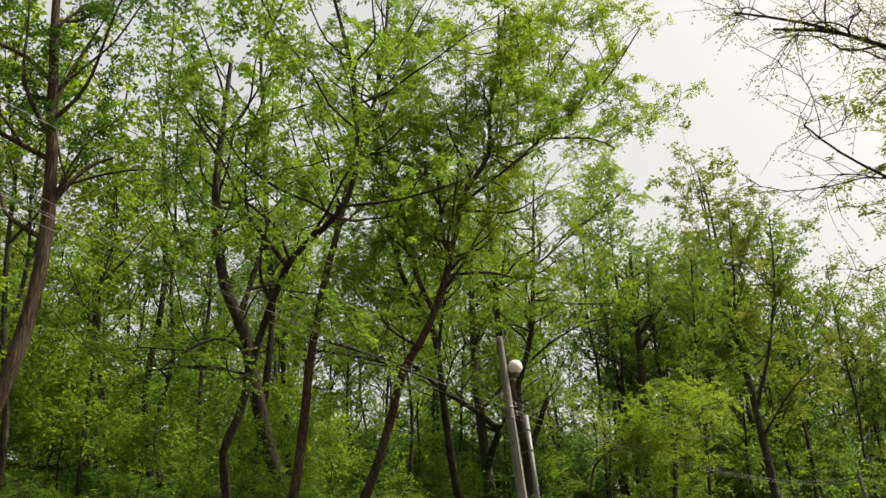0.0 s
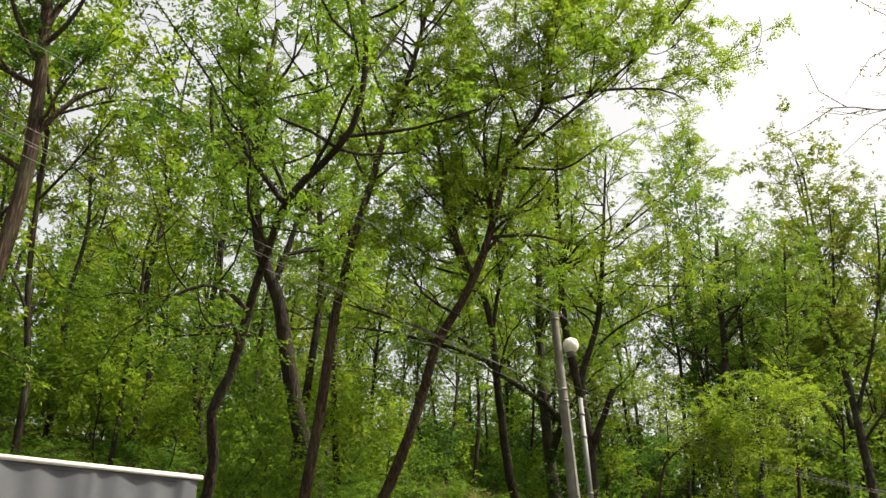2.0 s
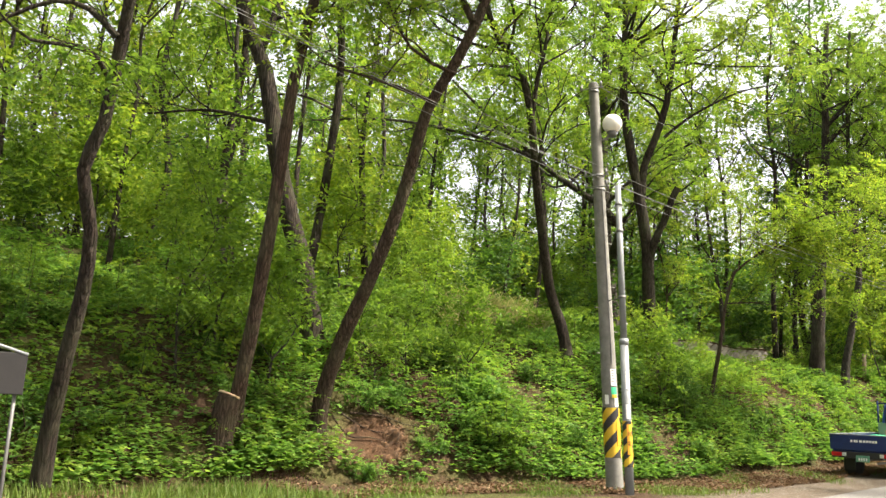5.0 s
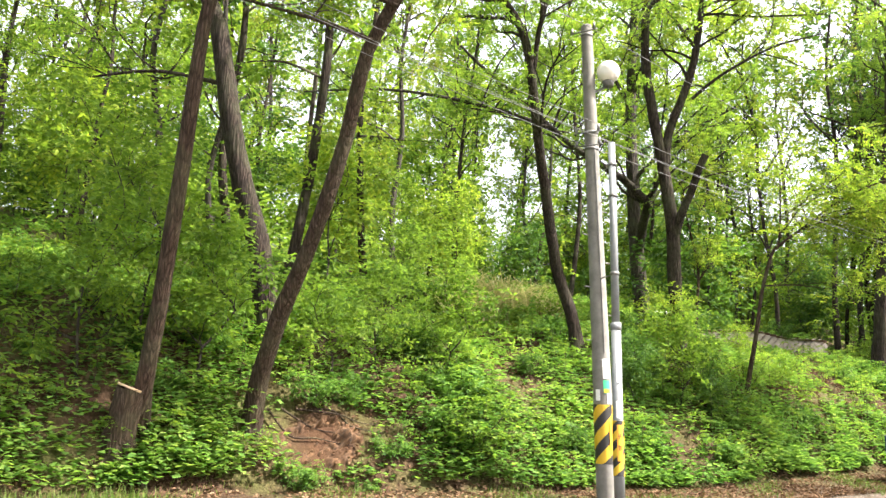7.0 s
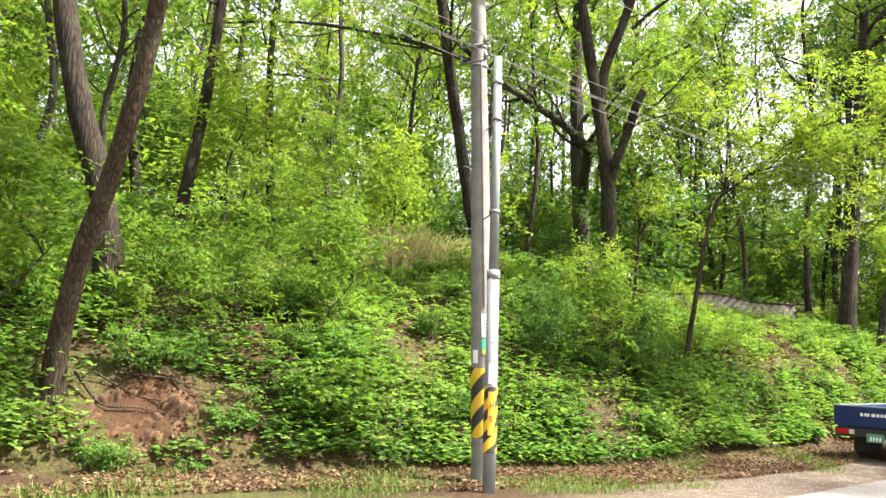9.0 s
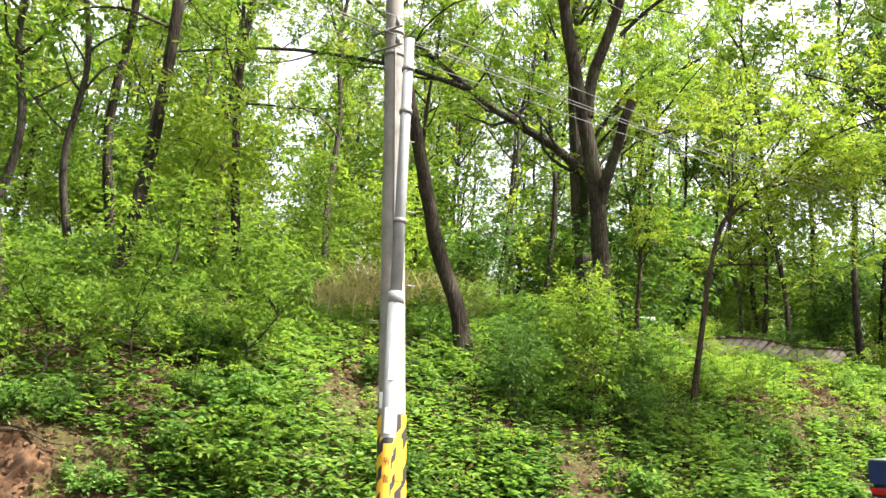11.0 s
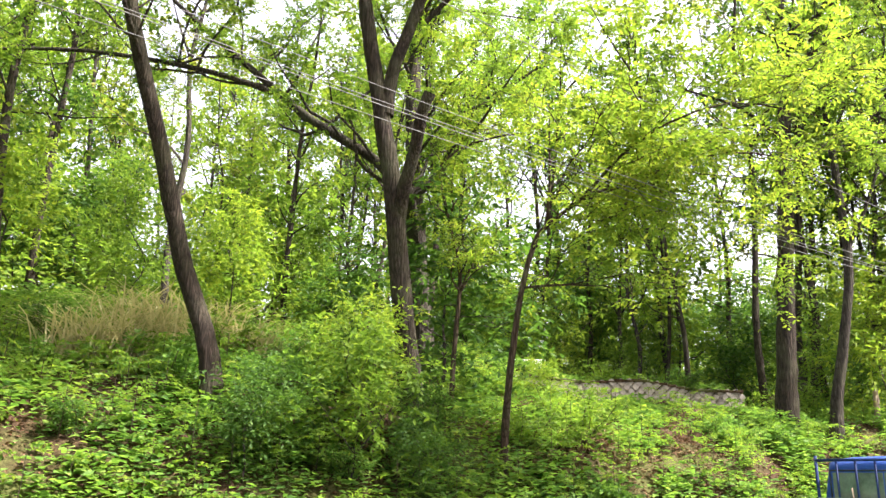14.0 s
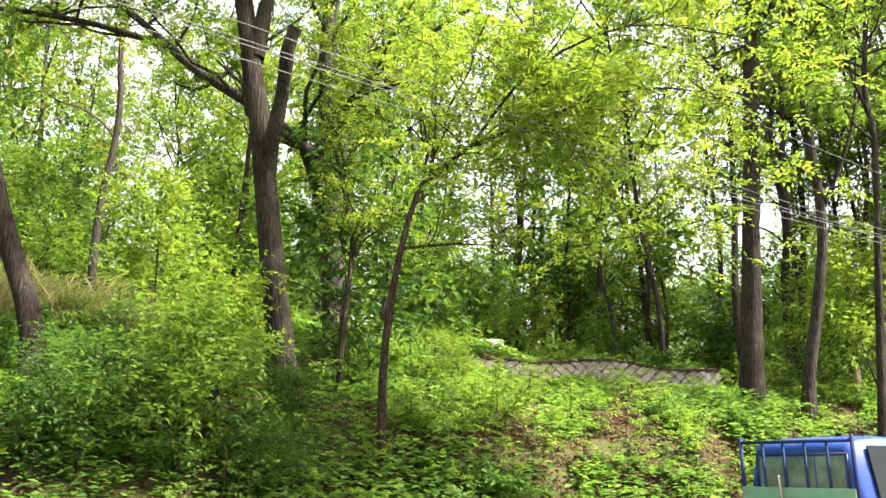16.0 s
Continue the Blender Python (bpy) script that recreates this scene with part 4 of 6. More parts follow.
def grass():
    rng = rng_of(301)
    n = 60000
    y = rng.uniform(9, 36, n)
    d = rng.uniform(-2.6, 0.9, n)
    x = foot_x(y) - d
    edge = centre_x(y) - 3.3
    lush = patchy(x, y, 0.7) + rng.normal(0, 0.3, n)
    ok = (x < edge - 0.35) & ((d < -1.3) | (y < 15.5) | (lush > 1.0)) & (lush > 0.15 + 0.45 * np.clip((y - 23) / 3, 0, 2) - 0.7 * (np.abs(d + 1.3) < 0.8) * (y < 24))
    x, y = x[ok], y[ok]
    n = len(x)
    a = rng.uniform(0, 6.28, n)
    along = unit(np.stack([0.45 * np.cos(a), 0.45 * np.sin(a), np.ones(n)], -1))
    side = unit(np.stack([-np.sin(a), np.cos(a), 0 * a], -1))
    h = rng.uniform(0.04, 0.16, n) * np.where(y < 15.5, 1.9, 1)
    v, f = kites(np.stack([x, y, lie(x, y) - 0.01], -1), along, side, h, 0.011, 0.4)
    tagged(array_mesh("grass", v, f, M_GRASS), "short green and straw-tinged verge grass", "grass", kind="stuff")


def dry_leaves():
    rng = rng_of(302)
    n = 64000
    y = rng.uniform(9, 48, n)
    d = -1.9 + 7 * rng.random(n) ** 1.5
    x = foot_x(y) - d
    y2 = rng.uniform(31, 48, 30000)
    d = np.append(d, rng.uniform(0, 8.5, 30000))
    x, y = np.append(x, foot_x(y2) - d[n:]), np.append(y, y2)
    n = len(x)
    ok = patchy(x + 5, y, 0.8) + rng.normal(0, 0.5, n) > np.where((d < 0.5) | (y > 31), -0.8, 0.0)
    x, y = x[ok], y[ok]
    n = len(x)
    a = rng.uniform(0, 6.28, n)
    along = unit(np.stack([np.cos(a), np.sin(a), rng.normal(0, 0.3, n)], -1))
    side = unit(np.cross(np.array([0, 0, 1.0]), along) + 0.35 * rng.standard_normal((n, 3)))
    s = rng.uniform(0.05, 0.11, n)
    v, f = kites(np.stack([x, y, lie(x, y) + rng.uniform(0.01, 0.05, n)], -1), along, side, s, s * 0.55, 0.2)
    tagged(array_mesh("leaf_litter", v, f, M_LITTER), "brown dry leaves scattered over the bank", "leaf litter", kind="stuff")


def seedlings():
    """Knee-high shoots with feathered leaves, dotted over the bank."""
    rng = rng_of(303)
    spots = np.array(spread(rng, 620, 9, 48, 0.4, 8.0, 0.32, [(-11.5, 18.9, 0.9)] + WALL_FRONT, 1.2))
    n = len(spots)
    foot = np.column_stack([spots, lie(spots[:, 0], spots[:, 1])])
    tall = rng.uniform(0.3, 0.85, n)
    bases, ways = [], []
    for k in range(9):
        a = rng.uniform(0, 6.28, n)
        h = tall * rng.uniform(0.45, 1.0, n)
        bases.append(foot + np.stack([0.04 * np.cos(a), 0.04 * np.sin(a), h], -1))
        ways.append(unit(np.stack([np.cos(a), np.sin(a), rng.uniform(0.0, 0.6, n)], -1)))
    v, f = sprays(np.vstack(bases), np.vstack(ways), rng.uniform(0.2, 0.36, 9 * n), 9, rng, 0.085, 0.5, 0.45)
    stems = [tube(np.array([p - [0, 0, 0.05], p + [0.03, 0.02, 0.5 * h], p + [0.0, 0.04, h]]), np.array([0.007, 0.006, 0.004]), 4) for p, h in zip(foot, tall)]
    sv, sf = joined(stems)
    root = array_mesh("seedlings", v, f, M_LEAF)
    tagged(root, "knee-high green shoots with feathered leaves", "seedlings", kind="stuff")
    tagged(array_mesh("stemwork", sv, sf, M_BARK_RED, root, True), kind="stuff")


ground_cover()
seedlings()
grass()
dry_leaves()

# feathery young growth on the bank, in front of the trunks
r = rng_of(310)
for gx, gy, k, size in [(-10.0, 27.9, 0, 0.7), (-10.9, 28.6, 3, 0.55), (-12.9, 15.4, 1, 0.8),
                         (-12.8, 17.3, 0, 0.85), (-13.6, 16.6, 1, 0.9), (-12.4, 19.6, 0, 0.6), (-12.6, 20.9, 1, 0.6), (-12.1, 22.4, 0, 0.7), (-11.3, 33.6, 3, 0.3),
                         (-11.0, 27.4, 2, 0.5), (-10.4, 26.4, 2, 0.5), (-10.2, 29.6, 2, 0.42), (-9.6, 28.6, 2, 0.4)]:
    put_copy(young[k], gx, gy, r.uniform(0, 360), size, 0.08)


# ---- utility pole, steel post, lamps, cables ----
def sleeve(name, foot, way, radius, z0, z1, stripe, slope, parent, label=""):
    """A striped warning sleeve round a pole, stripes winding upwards."""
    bm = bmesh.new()
    foot, way = Vector(foot), Vector(way)
    n = 24
    count = int((z1 - z0 + 2 * math.pi * slope) / stripe) + 2
    grid = []
    for k in range(count + 1):
        row = []
        for i in range(n + 1):
            a = 2 * math.pi * i / n
            z = min(max(z0 + k * stripe + slope * (a - 2 * math.pi), z0), z1)
            row.append(bm.verts.new(foot + way * z + Vector((math.cos(a) * radius, math.sin(a) * radius, 0))))
        grid.append(row)
    for k in range(count):
        for i in range(n):
            q = [grid[k][i], grid[k][i + 1], grid[k + 1][i + 1], grid[k + 1][i]]
            if (q[0].co - q[3].co).length + (q[1].co - q[2].co).length > 1e-4:
                f = bm.faces.new(q)
                f.material_index, f.smooth = k % 2, True
    return part(name, bm, (M_HAZ_K, M_HAZ_Y), parent, label)


def wrap(name, foot, way, radius, angle, width, z0, z1, mat, parent, label=""):
    """A paper or tin label bent round a pole."""
    bm = bmesh.new()
    foot, way = Vector(foot), Vector(way)
    rows = []
    for r in (radius, radius + 0.004):
        for z in (z0, z1):
            rows.append([bm.verts.new(foot + way * z + Vector((math.cos(angle + (i / 6 - 0.5) * width / radius) * r, math.sin(angle + (i / 6 - 0.5) * width / radius) * r, 0))) for i in range(7)])
    for a, b in ((2, 3), (0, 2), (3, 1), (1, 0)):
        for i in range(6):
            bm.faces.new((rows[a][i], rows[a][i + 1], rows[b][i + 1], rows[b][i]))
    return part(name, bm, mat, parent, label)


FACING = -0.75


def utility_pole(at, top, bands=True):
    at, top = Vector(at), Vector(top)
    ob = thing("utility_pole", "weathered grey concrete utility pole with a striped warning sleeve" if bands else "grey concrete utility pole beside the road", "utility pole", at)
    way = (top - at) / (top.z - at.z)
    h = top.z - at.z
    line = [np.array(way * (h * s) - way * 0.3 * (s == 0)) for s in np.linspace(0, 1, 16)]
    v, f = tube(line, np.linspace(0.168, 0.098, 16), 24, 0.004)
    array_mesh("shaft", v, f, M_CONCRETE, ob, True)
    bm = bmesh.new()
    rod(bm, way * (h - 0.002), way * (h + 0.03), 0.1, 0.09, 20)
    part("cap", bm, M_CONCRETE, ob)
    rad = lambda z: 0.168 - 0.07 * z / h
    if bands:
        sleeve("warning_sleeve", (0, 0, 0), way, rad(1.1) + 0.006, 0.62, 1.56, 0.2, 0.17, ob, "black and yellow diagonal warning sleeve")
        for ang, w, z0, z1, mat, lab in ((FACING + 0.25, 0.12, 1.98, 2.3, M_WHITE, "white paper notice"), (FACING + 0.22, 0.115, 1.74, 1.95, M_GREENNET, "green and yellow tin plate"),
                                         (FACING - 0.75, 0.08, 1.62, 1.8, M_WHITE, "small white sticker"), (FACING + 0.5, 0.09, 1.58, 1.74, M_WHITE, "white sticker")):
            wrap("notice", (0, 0, 0), way, rad(z0) + 0.004, ang, w, z0, z1, mat, ob, lab)
        wrap("notice", (0, 0, 0), way, rad(1.8) + 0.0095, FACING + 0.22, 0.1, 1.75, 1.81, M_HAZ_Y, ob, "yellow lower half of the tin plate")
        for k, z in enumerate((2.26, 2.21, 2.16, 2.11, 2.06)):
            wrap("printed_line", (0, 0, 0), way, rad(2.1) + 0.009, FACING + 0.25, 0.08 - 0.012 * (k % 2), z, z + 0.015, M_STEEL_DARK, ob)
        wrap("notice", (0, 0, 0), way, rad(1.2) + 0.012, FACING + 0.55, 0.09, 0.86, 1.3, M_HAZ_O, ob, "orange reflective strip")
        for z in (5.95, 6.25, 8.1):
            bm = bmesh.new()
            c = way * z
            rod(bm, c - Vector((0, 0, 0.025)), c + Vector((0, 0, 0.025)), rad(z) + 0.012, None, 20)
            part("clamp", bm, M_STEEL_DARK, ob, "dull steel clamp band")
        for k, z in enumerate((5.98, 6.22, 8.12)):
            bm = bmesh.new()
            c = way * z
            rod(bm, c + Vector((-0.22, -0.2, 0)), c + Vector((0.3, -0.12, 0)), 0.014, None, 6)
            for e in (-0.2, 0.26):
                lathe_at = c + Vector((e, -0.17, 0.0))
                rod(bm, lathe_at, lathe_at + Vector((0, 0, 0.11)), 0.028, 0.02, 8)
            part("crossarm", bm, M_STEEL_DARK, ob)
        for k, z in enumerate((2.6, 3.05, 3.5, 3.95, 4.4, 4.85, 5.3)):
            bm = bmesh.new()
            c = way * z
            d = Vector((0.35, 0.94, 0)) * (1 if k % 2 else -1)
            rod(bm, c + d * (rad(z) - 0.01), c + d * (rad(z) + 0.14), 0.009, None, 6)
            part("climbing_rung", bm, M_STEEL_DARK, ob)
        # cable duct running up the shaft
        bm = bmesh.new()
        d = Vector((0.8, -0.55, 0))
        zs = np.linspace(2.4, 6.0, 12)
        duct = np.array([way * z + d * (rad(z) + 0.012) for z in zs])
        v, f = tube(duct, np.full(12, 0.01), 6)
        bm.free()
        array_mesh("cable_duct", v, f, M_STEEL_DARK, ob, True)
    return ob


utility_pole((-8.27, 22.15, -0.02), (-8.8, 22.02, 8.25))
utility_pole((-0.4, 66.0, float(lie(-0.4, 66.0)) - 0.05), (-0.75, 66.0, 8.9), False)
utility_pole((-9.6, -16.0, -0.02), (-9.9, -16.0, 8.6), False)


def steel_post():
    ob = thing("steel_post", "galvanised steel post strapped beside the concrete pole", "post", (-7.64, 21.5, -0.02))
    way = Vector((-0.082, 0.06, 1))
    bm = bmesh.new()
    rod(bm, way * -0.3, way * 2.82, 0.082, 0.08, 20)
    part("lower_tube", bm, M_STEEL, ob)
    bm = bmesh.new()
    rod(bm, way * 2.78, way * 5.92, 0.064, 0.058, 20)
    part("upper_tube", bm, M_STEEL, ob)
    bm = bmesh.new()
    rod(bm, way * 2.72, way * 2.84, 0.088, 0.088, 20)
    part("collar", bm, M_STEEL, ob)
    for z in (3.62, 4.95, 5.5):
        bm = bmesh.new()
        rod(bm, way * z, way * (z + 0.05), 0.076, None, 18)
        rod(bm, way * (z + 0.025), way * (z + 0.025) + Vector((-0.5, 0.34, 0)), 0.01, None, 6)
        part("strap", bm, M_STEEL_DARK, ob)
    sleeve("warning_sleeve", (0, 0, 0), way, 0.088, 0.5, 1.32, 0.13, 0.075, ob, "black and yellow striped sleeve")
    for ang, w, z0, z1 in ((FACING - 0.1, 0.075, 1.36, 1.62), (FACING + 0.1, 0.07, 1.9, 2.22)):
        wrap("notice", (0, 0, 0), way, 0.0855, ang, w, z0, z1, M_WHITE, ob, "white paper sticker")
    wrap("notice", (0, 0, 0), way, 0.093, FACING, 0.085, 0.72, 1.26, M_HAZ_O, ob, "orange-yellow danger plate")
    # the two syllables on the danger plate
    for k, word in enumerate("위험"):
        cu = bpy.data.curves.new("word", "FONT")
        cu.body, cu.size, cu.extrude, cu.align_x = word, 0.085, 0.0015, "CENTER"
        o = new("lettering", cu)
        dg = bpy.context.evaluated_depsgraph_get()
        me = bpy.data.meshes.new_from_object(o.evaluated_get(dg))
        bpy.data.objects.remove(o)
        me.materials.clear()
        me.materials.append(M_HAZ_K)
        t = new("lettering", me)
        t.parent = ob
        c, s = math.cos(FACING), math.sin(FACING)
        t.matrix_local = Matrix.Translation(way * (1.06 - 0.17 * k) + Vector((c * 0.0985, s * 0.0985, 0))) @ pose(0, 0, 0, 90, 0, math.degrees(FACING) + 90)


steel_post()


def globe_lamp(at, arm):
    ob = thing("street_lamp", "round milky globe lamp on a short bracket", "street lamp", at, group="globe lamps")
    bm = bmesh.new()
    bmesh.ops.create_uvsphere(bm, u_segments=28, v_segments=18, radius=0.205)
    for f in bm.faces:
        f.smooth = True
    part("globe", bm, M_GLOBE, ob, "milky white globe")
    bm = lathe(bmesh.new(), [(0.09, -0.28), (0.1, -0.22), (0.11, -0.18), (0.09, -0.165)], 18)
    part("socket", bm, M_STEEL_DARK, ob)
    bm = bmesh.new()
    rod(bm, (0, 0, -0.26), Vector(arm), 0.02, None, 8)
    rod(bm, (0, 0, -0.3), (0, 0, -0.2), 0.03, None, 8)
    part("bracket", bm, M_STEEL_DARK, ob)
    return ob


globe_lamp((-8.48, 22.27, 7.4), (-0.28, -0.22, -0.45))


def twin_lamp(x, y):
    z = float(lie(x, y))
    ob = thing("lamp_post", "slim grey post with two round grey lamp heads", "lamp post", (x, y, z - 0.1))
    bm = bmesh.new()
    rod(bm, (0, 0, -0.2), (-0.1, 0, 4.15), 0.05, 0.036, 12)
    part("post", bm, M_STEEL, ob)
    for e in (-0.38, 0.38):
        bm = bmesh.new()
        rod(bm, (-0.1, 0, 3.9), (-0.1 + e, 0.2 * e, 4.0), 0.018, None, 8)
        part("arm", bm, M_STEEL, ob)
        bm = bmesh.new()
        bmesh.ops.create_uvsphere(bm, u_segments=18, v_segments=12, radius=0.155, matrix=Matrix.Translation((-0.1 + e, 0.2 * e, 4.15)))
        part("lamp_head", bm, M_HEAD, ob, "round grey lamp head")


twin_lamp(-4.95, 44.0)


def cable(a, b, sag, r=0.008):
    a, b = np.array(a, float), np.array(b, float)
    s = np.linspace(0, 1, 40)[:, None]
    line = a + (b - a) * s
    line[:, 2] -= 4 * sag * (s * (1 - s))[:, 0]
    v, f = tube(line, np.full(40, r), 5)
    ob = array_mesh("overhead_cable", v, f, M_WIRE, None, True)
    tagged(ob, "thin overhead cable strung between the poles", "cable", "overhead cables")


for k, (dz, off, r) in enumerate([(5.98, -0.2, 0.005), (5.98, 0.26, 0.005), (6.22, -0.2, 0.006), (6.22, 0.26, 0.005), (8.12, 0.1, 0.006)]):
    c = np.array([-8.27 - 0.064 * dz + off, 22.15 - 0.016 * dz - 0.17, dz + 0.08])
    cable((-9.8 + off, -16.0, 7.6 + 0.35 * (k // 2)), c, 0.5 + 0.06 * k, r)
    cable(c, (-0.7 + off, 66.0, 7.8 + 0.3 * (k // 2)), 0.9 + 0.08 * k, r)


# ---- red stools by the verge ----
def plastic_stool(x, y, turn, label):
    ob = thing("plastic_stool", label, "stool", (x, y, float(lie(x, y))), turn, group="red plastic stools")
    bm = box(bmesh.new(), (-0.15, -0.15, 0.255), (0.15, 0.15, 0.285), 0.012)
    part("seat", bm, M_RED, ob)
    bm = bmesh.new()
    for sx in (-1, 1):
        box(bm, (-0.155, sx * 0.15 - 0.008, 0.2), (0.155, sx * 0.15 + 0.008, 0.262), 0.004)
        box(bm, (sx * 0.15 - 0.008, -0.14, 0.2), (sx * 0.15 + 0.008, 0.14, 0.262), 0.004)
    part("apron", bm, M_RED, ob)
    for sx in (-1, 1):
        for sy in (-1, 1):
            bm = bmesh.new()
            r = bmesh.ops.create_cube(bm, size=1)
            for v in r["verts"]:
                w = 0.05 if v.co.z > 0 else 0.034
                off = 0.128 if v.co.z > 0 else 0.162
                v.co = Vector((sx * off + v.co.x * w, sy * off + v.co.y * w, 0.125 + v.co.z * 0.25))
            bmesh.ops.bevel(bm, geom=bm.edges[:], offset=0.006, segments=2, affect="EDGES")
            part("leg", bm, M_RED, ob)
    return ob


plastic_stool(-5.98, 15.9, 25, "bright red plastic stool standing on the grass verge")
plastic_stool(-5.85, 13.75, 8, "bright red plastic stool nearer the covered stall")


# ---- covered stall ----
def market_stall():
    ob = thing("covered_stall", "roadside stall wrapped in grey tarpaulin with a white top pipe", "stall", (-8.79, 6.64, 0), -18.3)
    n, m = 90, 26
    y = np.linspace(0.46, 2.86, n)
    z = np.linspace(0.03, 2.36, m)
    yy, zz = np.meshgrid(y, z, indexing="ij")
    def cloth(x0, sign):
        fold = 0.018 * np.sin(yy * 7.3) * (1 - zz / 3.2) + 0.012 * np.sin(yy * 17 + zz * 2.0) + 0.03 * np.exp(-((np.mod(yy + 0.45, 0.9) - 0.45) / 0.05) ** 2) * np.clip((zz - 1.6) / 0.8, 0, 1)
        v = np.stack([x0 + sign * (fold + 0.02), yy, zz + 0.012 * np.sin(yy * 9)], -1).reshape(-1, 3)
        back = v - [sign * 0.012, 0, 0]
        i, j = np.meshgrid(np.arange(n - 1), np.arange(m - 1), indexing="ij")
        q = np.stack([i * m + j, i * m + j + 1, (i + 1) * m + j + 1, (i + 1) * m + j], -1).reshape(-1, 4)
        return np.vstack([v, back]), np.vstack([q, q[:, ::-1] + len(v)])
    v, f = cloth(0.8, 1)
    array_mesh("front_cover", v, f, M_TARP, ob, True)
    v, f = cloth(-0.8, -1)
    array_mesh("back_cover", v, f, M_TARP, ob, True)
    for e in (0.45, 2.85):
        bm = box(bmesh.new(), (-0.8, e - 0.008, 0.03), (0.81, e + 0.008, 2.34))
        bmesh.ops.subdivide_edges(bm, edges=bm.edges[:], cuts=6, use_grid_fill=True)
        for w in bm.verts:
            w.co.y += 0.02 * math.sin(6 * w.co.x + 2 * w.co.z)
        part("end_cover", bm, M_TARP, ob)
    bm = box(bmesh.new(), (-0.82, 0.44, 2.33), (0.82, 2.87, 2.375), 0.015)
    part("roof_cover", bm, M_TARP, ob)
    for x in (-0.82, 0.84):
        bm = rod(bmesh.new(), (x, 0.42, 2.395), (x, 2.9, 2.395), 0.026, None, 12)
        part("top_pipe", bm, M_WHITE, ob, "white edge pipe")
    for x in (-0.74, 0.74):
        for e in (0.56, 2.75):
            bm = rod(bmesh.new(), (x, e, 0), (x, e, 2.34), 0.022, None, 10)
            part("post", bm, M_STEEL, ob)
    # black awning hung off its end
    n, m = 14, 10
    yy, xx = np.meshgrid(np.linspace(2.9, 3.82, n), np.linspace(-0.75, 0.62, m), indexing="ij")
    zz = 1.74 - 0.2 * ((yy - 2.9) / 0.92) ** 1.6 + 0.015 * np.sin(9 * xx + 5 * yy)
    top = np.stack([xx, yy, zz], -1).reshape(-1, 3)
    i, j = np.meshgrid(np.arange(n - 1), np.arange(m - 1), indexing="ij")
    q = np.stack([i * m + j, i * m + j + 1, (i + 1) * m + j + 1, (i + 1) * m + j], -1).reshape(-1, 4)
    array_mesh("awning", np.vstack([top, top - [0, 0, 0.012]]), np.vstack([q, q[:, ::-1] + len(top)]), M_TARP_K, ob, True)
    for lo, hi in (((0.6, 2.9, 1.25), (0.625, 3.83, 1.56)), ((-0.76, 3.8, 1.25), (0.62, 3.825, 1.55))):
        boxed("valance", lo, hi, M_TARP_K, ob, 0.006)
    bm = bmesh.new()
    pts = [(0.62, 2.9, 1.75), (0.62, 3.3, 1.7), (0.62, 3.83, 1.55)]
    for a, b in zip(pts, pts[1:]):
        rod(bm, a, b, 0.012, None, 8)
    part("piping", bm, M_STEEL, ob, "pale edge cord")
    for x, e in ((0.58, 3.78), (-0.72, 3.78)):
        bm = rod(bmesh.new(), (x, e, 0), (x, e, 1.54), 0.014, None, 8)
        part("awning_leg", bm, M_STEEL_DARK, ob)


market_stall()


# ---- vehicles ----
def wheel(parent, x, y, r, w, rim_mat):
    hub = part("wheel", lathe(bmesh.new(), [(r * 0.62, -w / 2), (r * 0.93, -w / 2), (r, -w * 0.3), (r, w * 0.3), (r * 0.93, w / 2), (r * 0.62, w / 2)], 26, "X"), M_RUBBER, parent, "black rubber tyre")
    hub.location = (x, y, r)
    s = 1 if x > 0 else -1
    bm = lathe(bmesh.new(), [(r * 0.64, s * w * 0.1), (r * 0.64, s * w * 0.42), (r * 0.56, s * w * 0.44), (r * 0.5, s * w * 0.3), (r * 0.2, s * w * 0.34), (r * 0.12, s * w * 0.46)], 22, "X")
    for k in range(6):
        a = k * math.pi / 3
        rod(bm, (s * w * 0.4, 0.15 * r * math.cos(a), 0.15 * r * math.sin(a)), (s * w * 0.42, 0.6 * r * math.cos(a), 0.6 * r * math.sin(a)), r * 0.09, r * 0.07, 6)
    part("rim", bm, rim_mat, hub, "pale metal rim")


def loft(bm, rings, close=True):
    vs = [[bm.verts.new(p) for p in ring] for ring in rings]
    n = len(rings[0])
    for a, b in zip(vs, vs[1:]):
        for i in range(n):
            j = (i + 1) % n
            f = bm.faces.new((a[i], a[j], b[j], b[i]))
            f.smooth = True
    if close:
        bm.faces.new(vs[0][::-1])
        bm.faces.new(vs[-1])
    bmesh.ops.recalc_face_normals(bm, faces=bm.faces[:])
    return bm


def slab(name, corners, thick, mat, parent, label=""):
    """A thin plate through four corners, proud along its normal."""
    c = [Vector(p) for p in corners]
    n = (c[1] - c[0]).cross(c[3] - c[0]).normalized() * thick
    bm = bmesh.new()
    a = [bm.verts.new(p + n * 0.1) for p in c]
    b = [bm.verts.new(p + n) for p in c]
    bm.faces.new(b)
    bm.faces.new(a[::-1])
    for i in range(4):
        j = (i + 1) % 4
        bm.faces.new((a[i], a[j], b[j], b[i]))
    bmesh.ops.bevel(bm, geom=[e for e in bm.edges], offset=min(thick * 0.4, 0.004), segments=1, affect="EDGES")
    return part(name, bm, mat, parent, label)


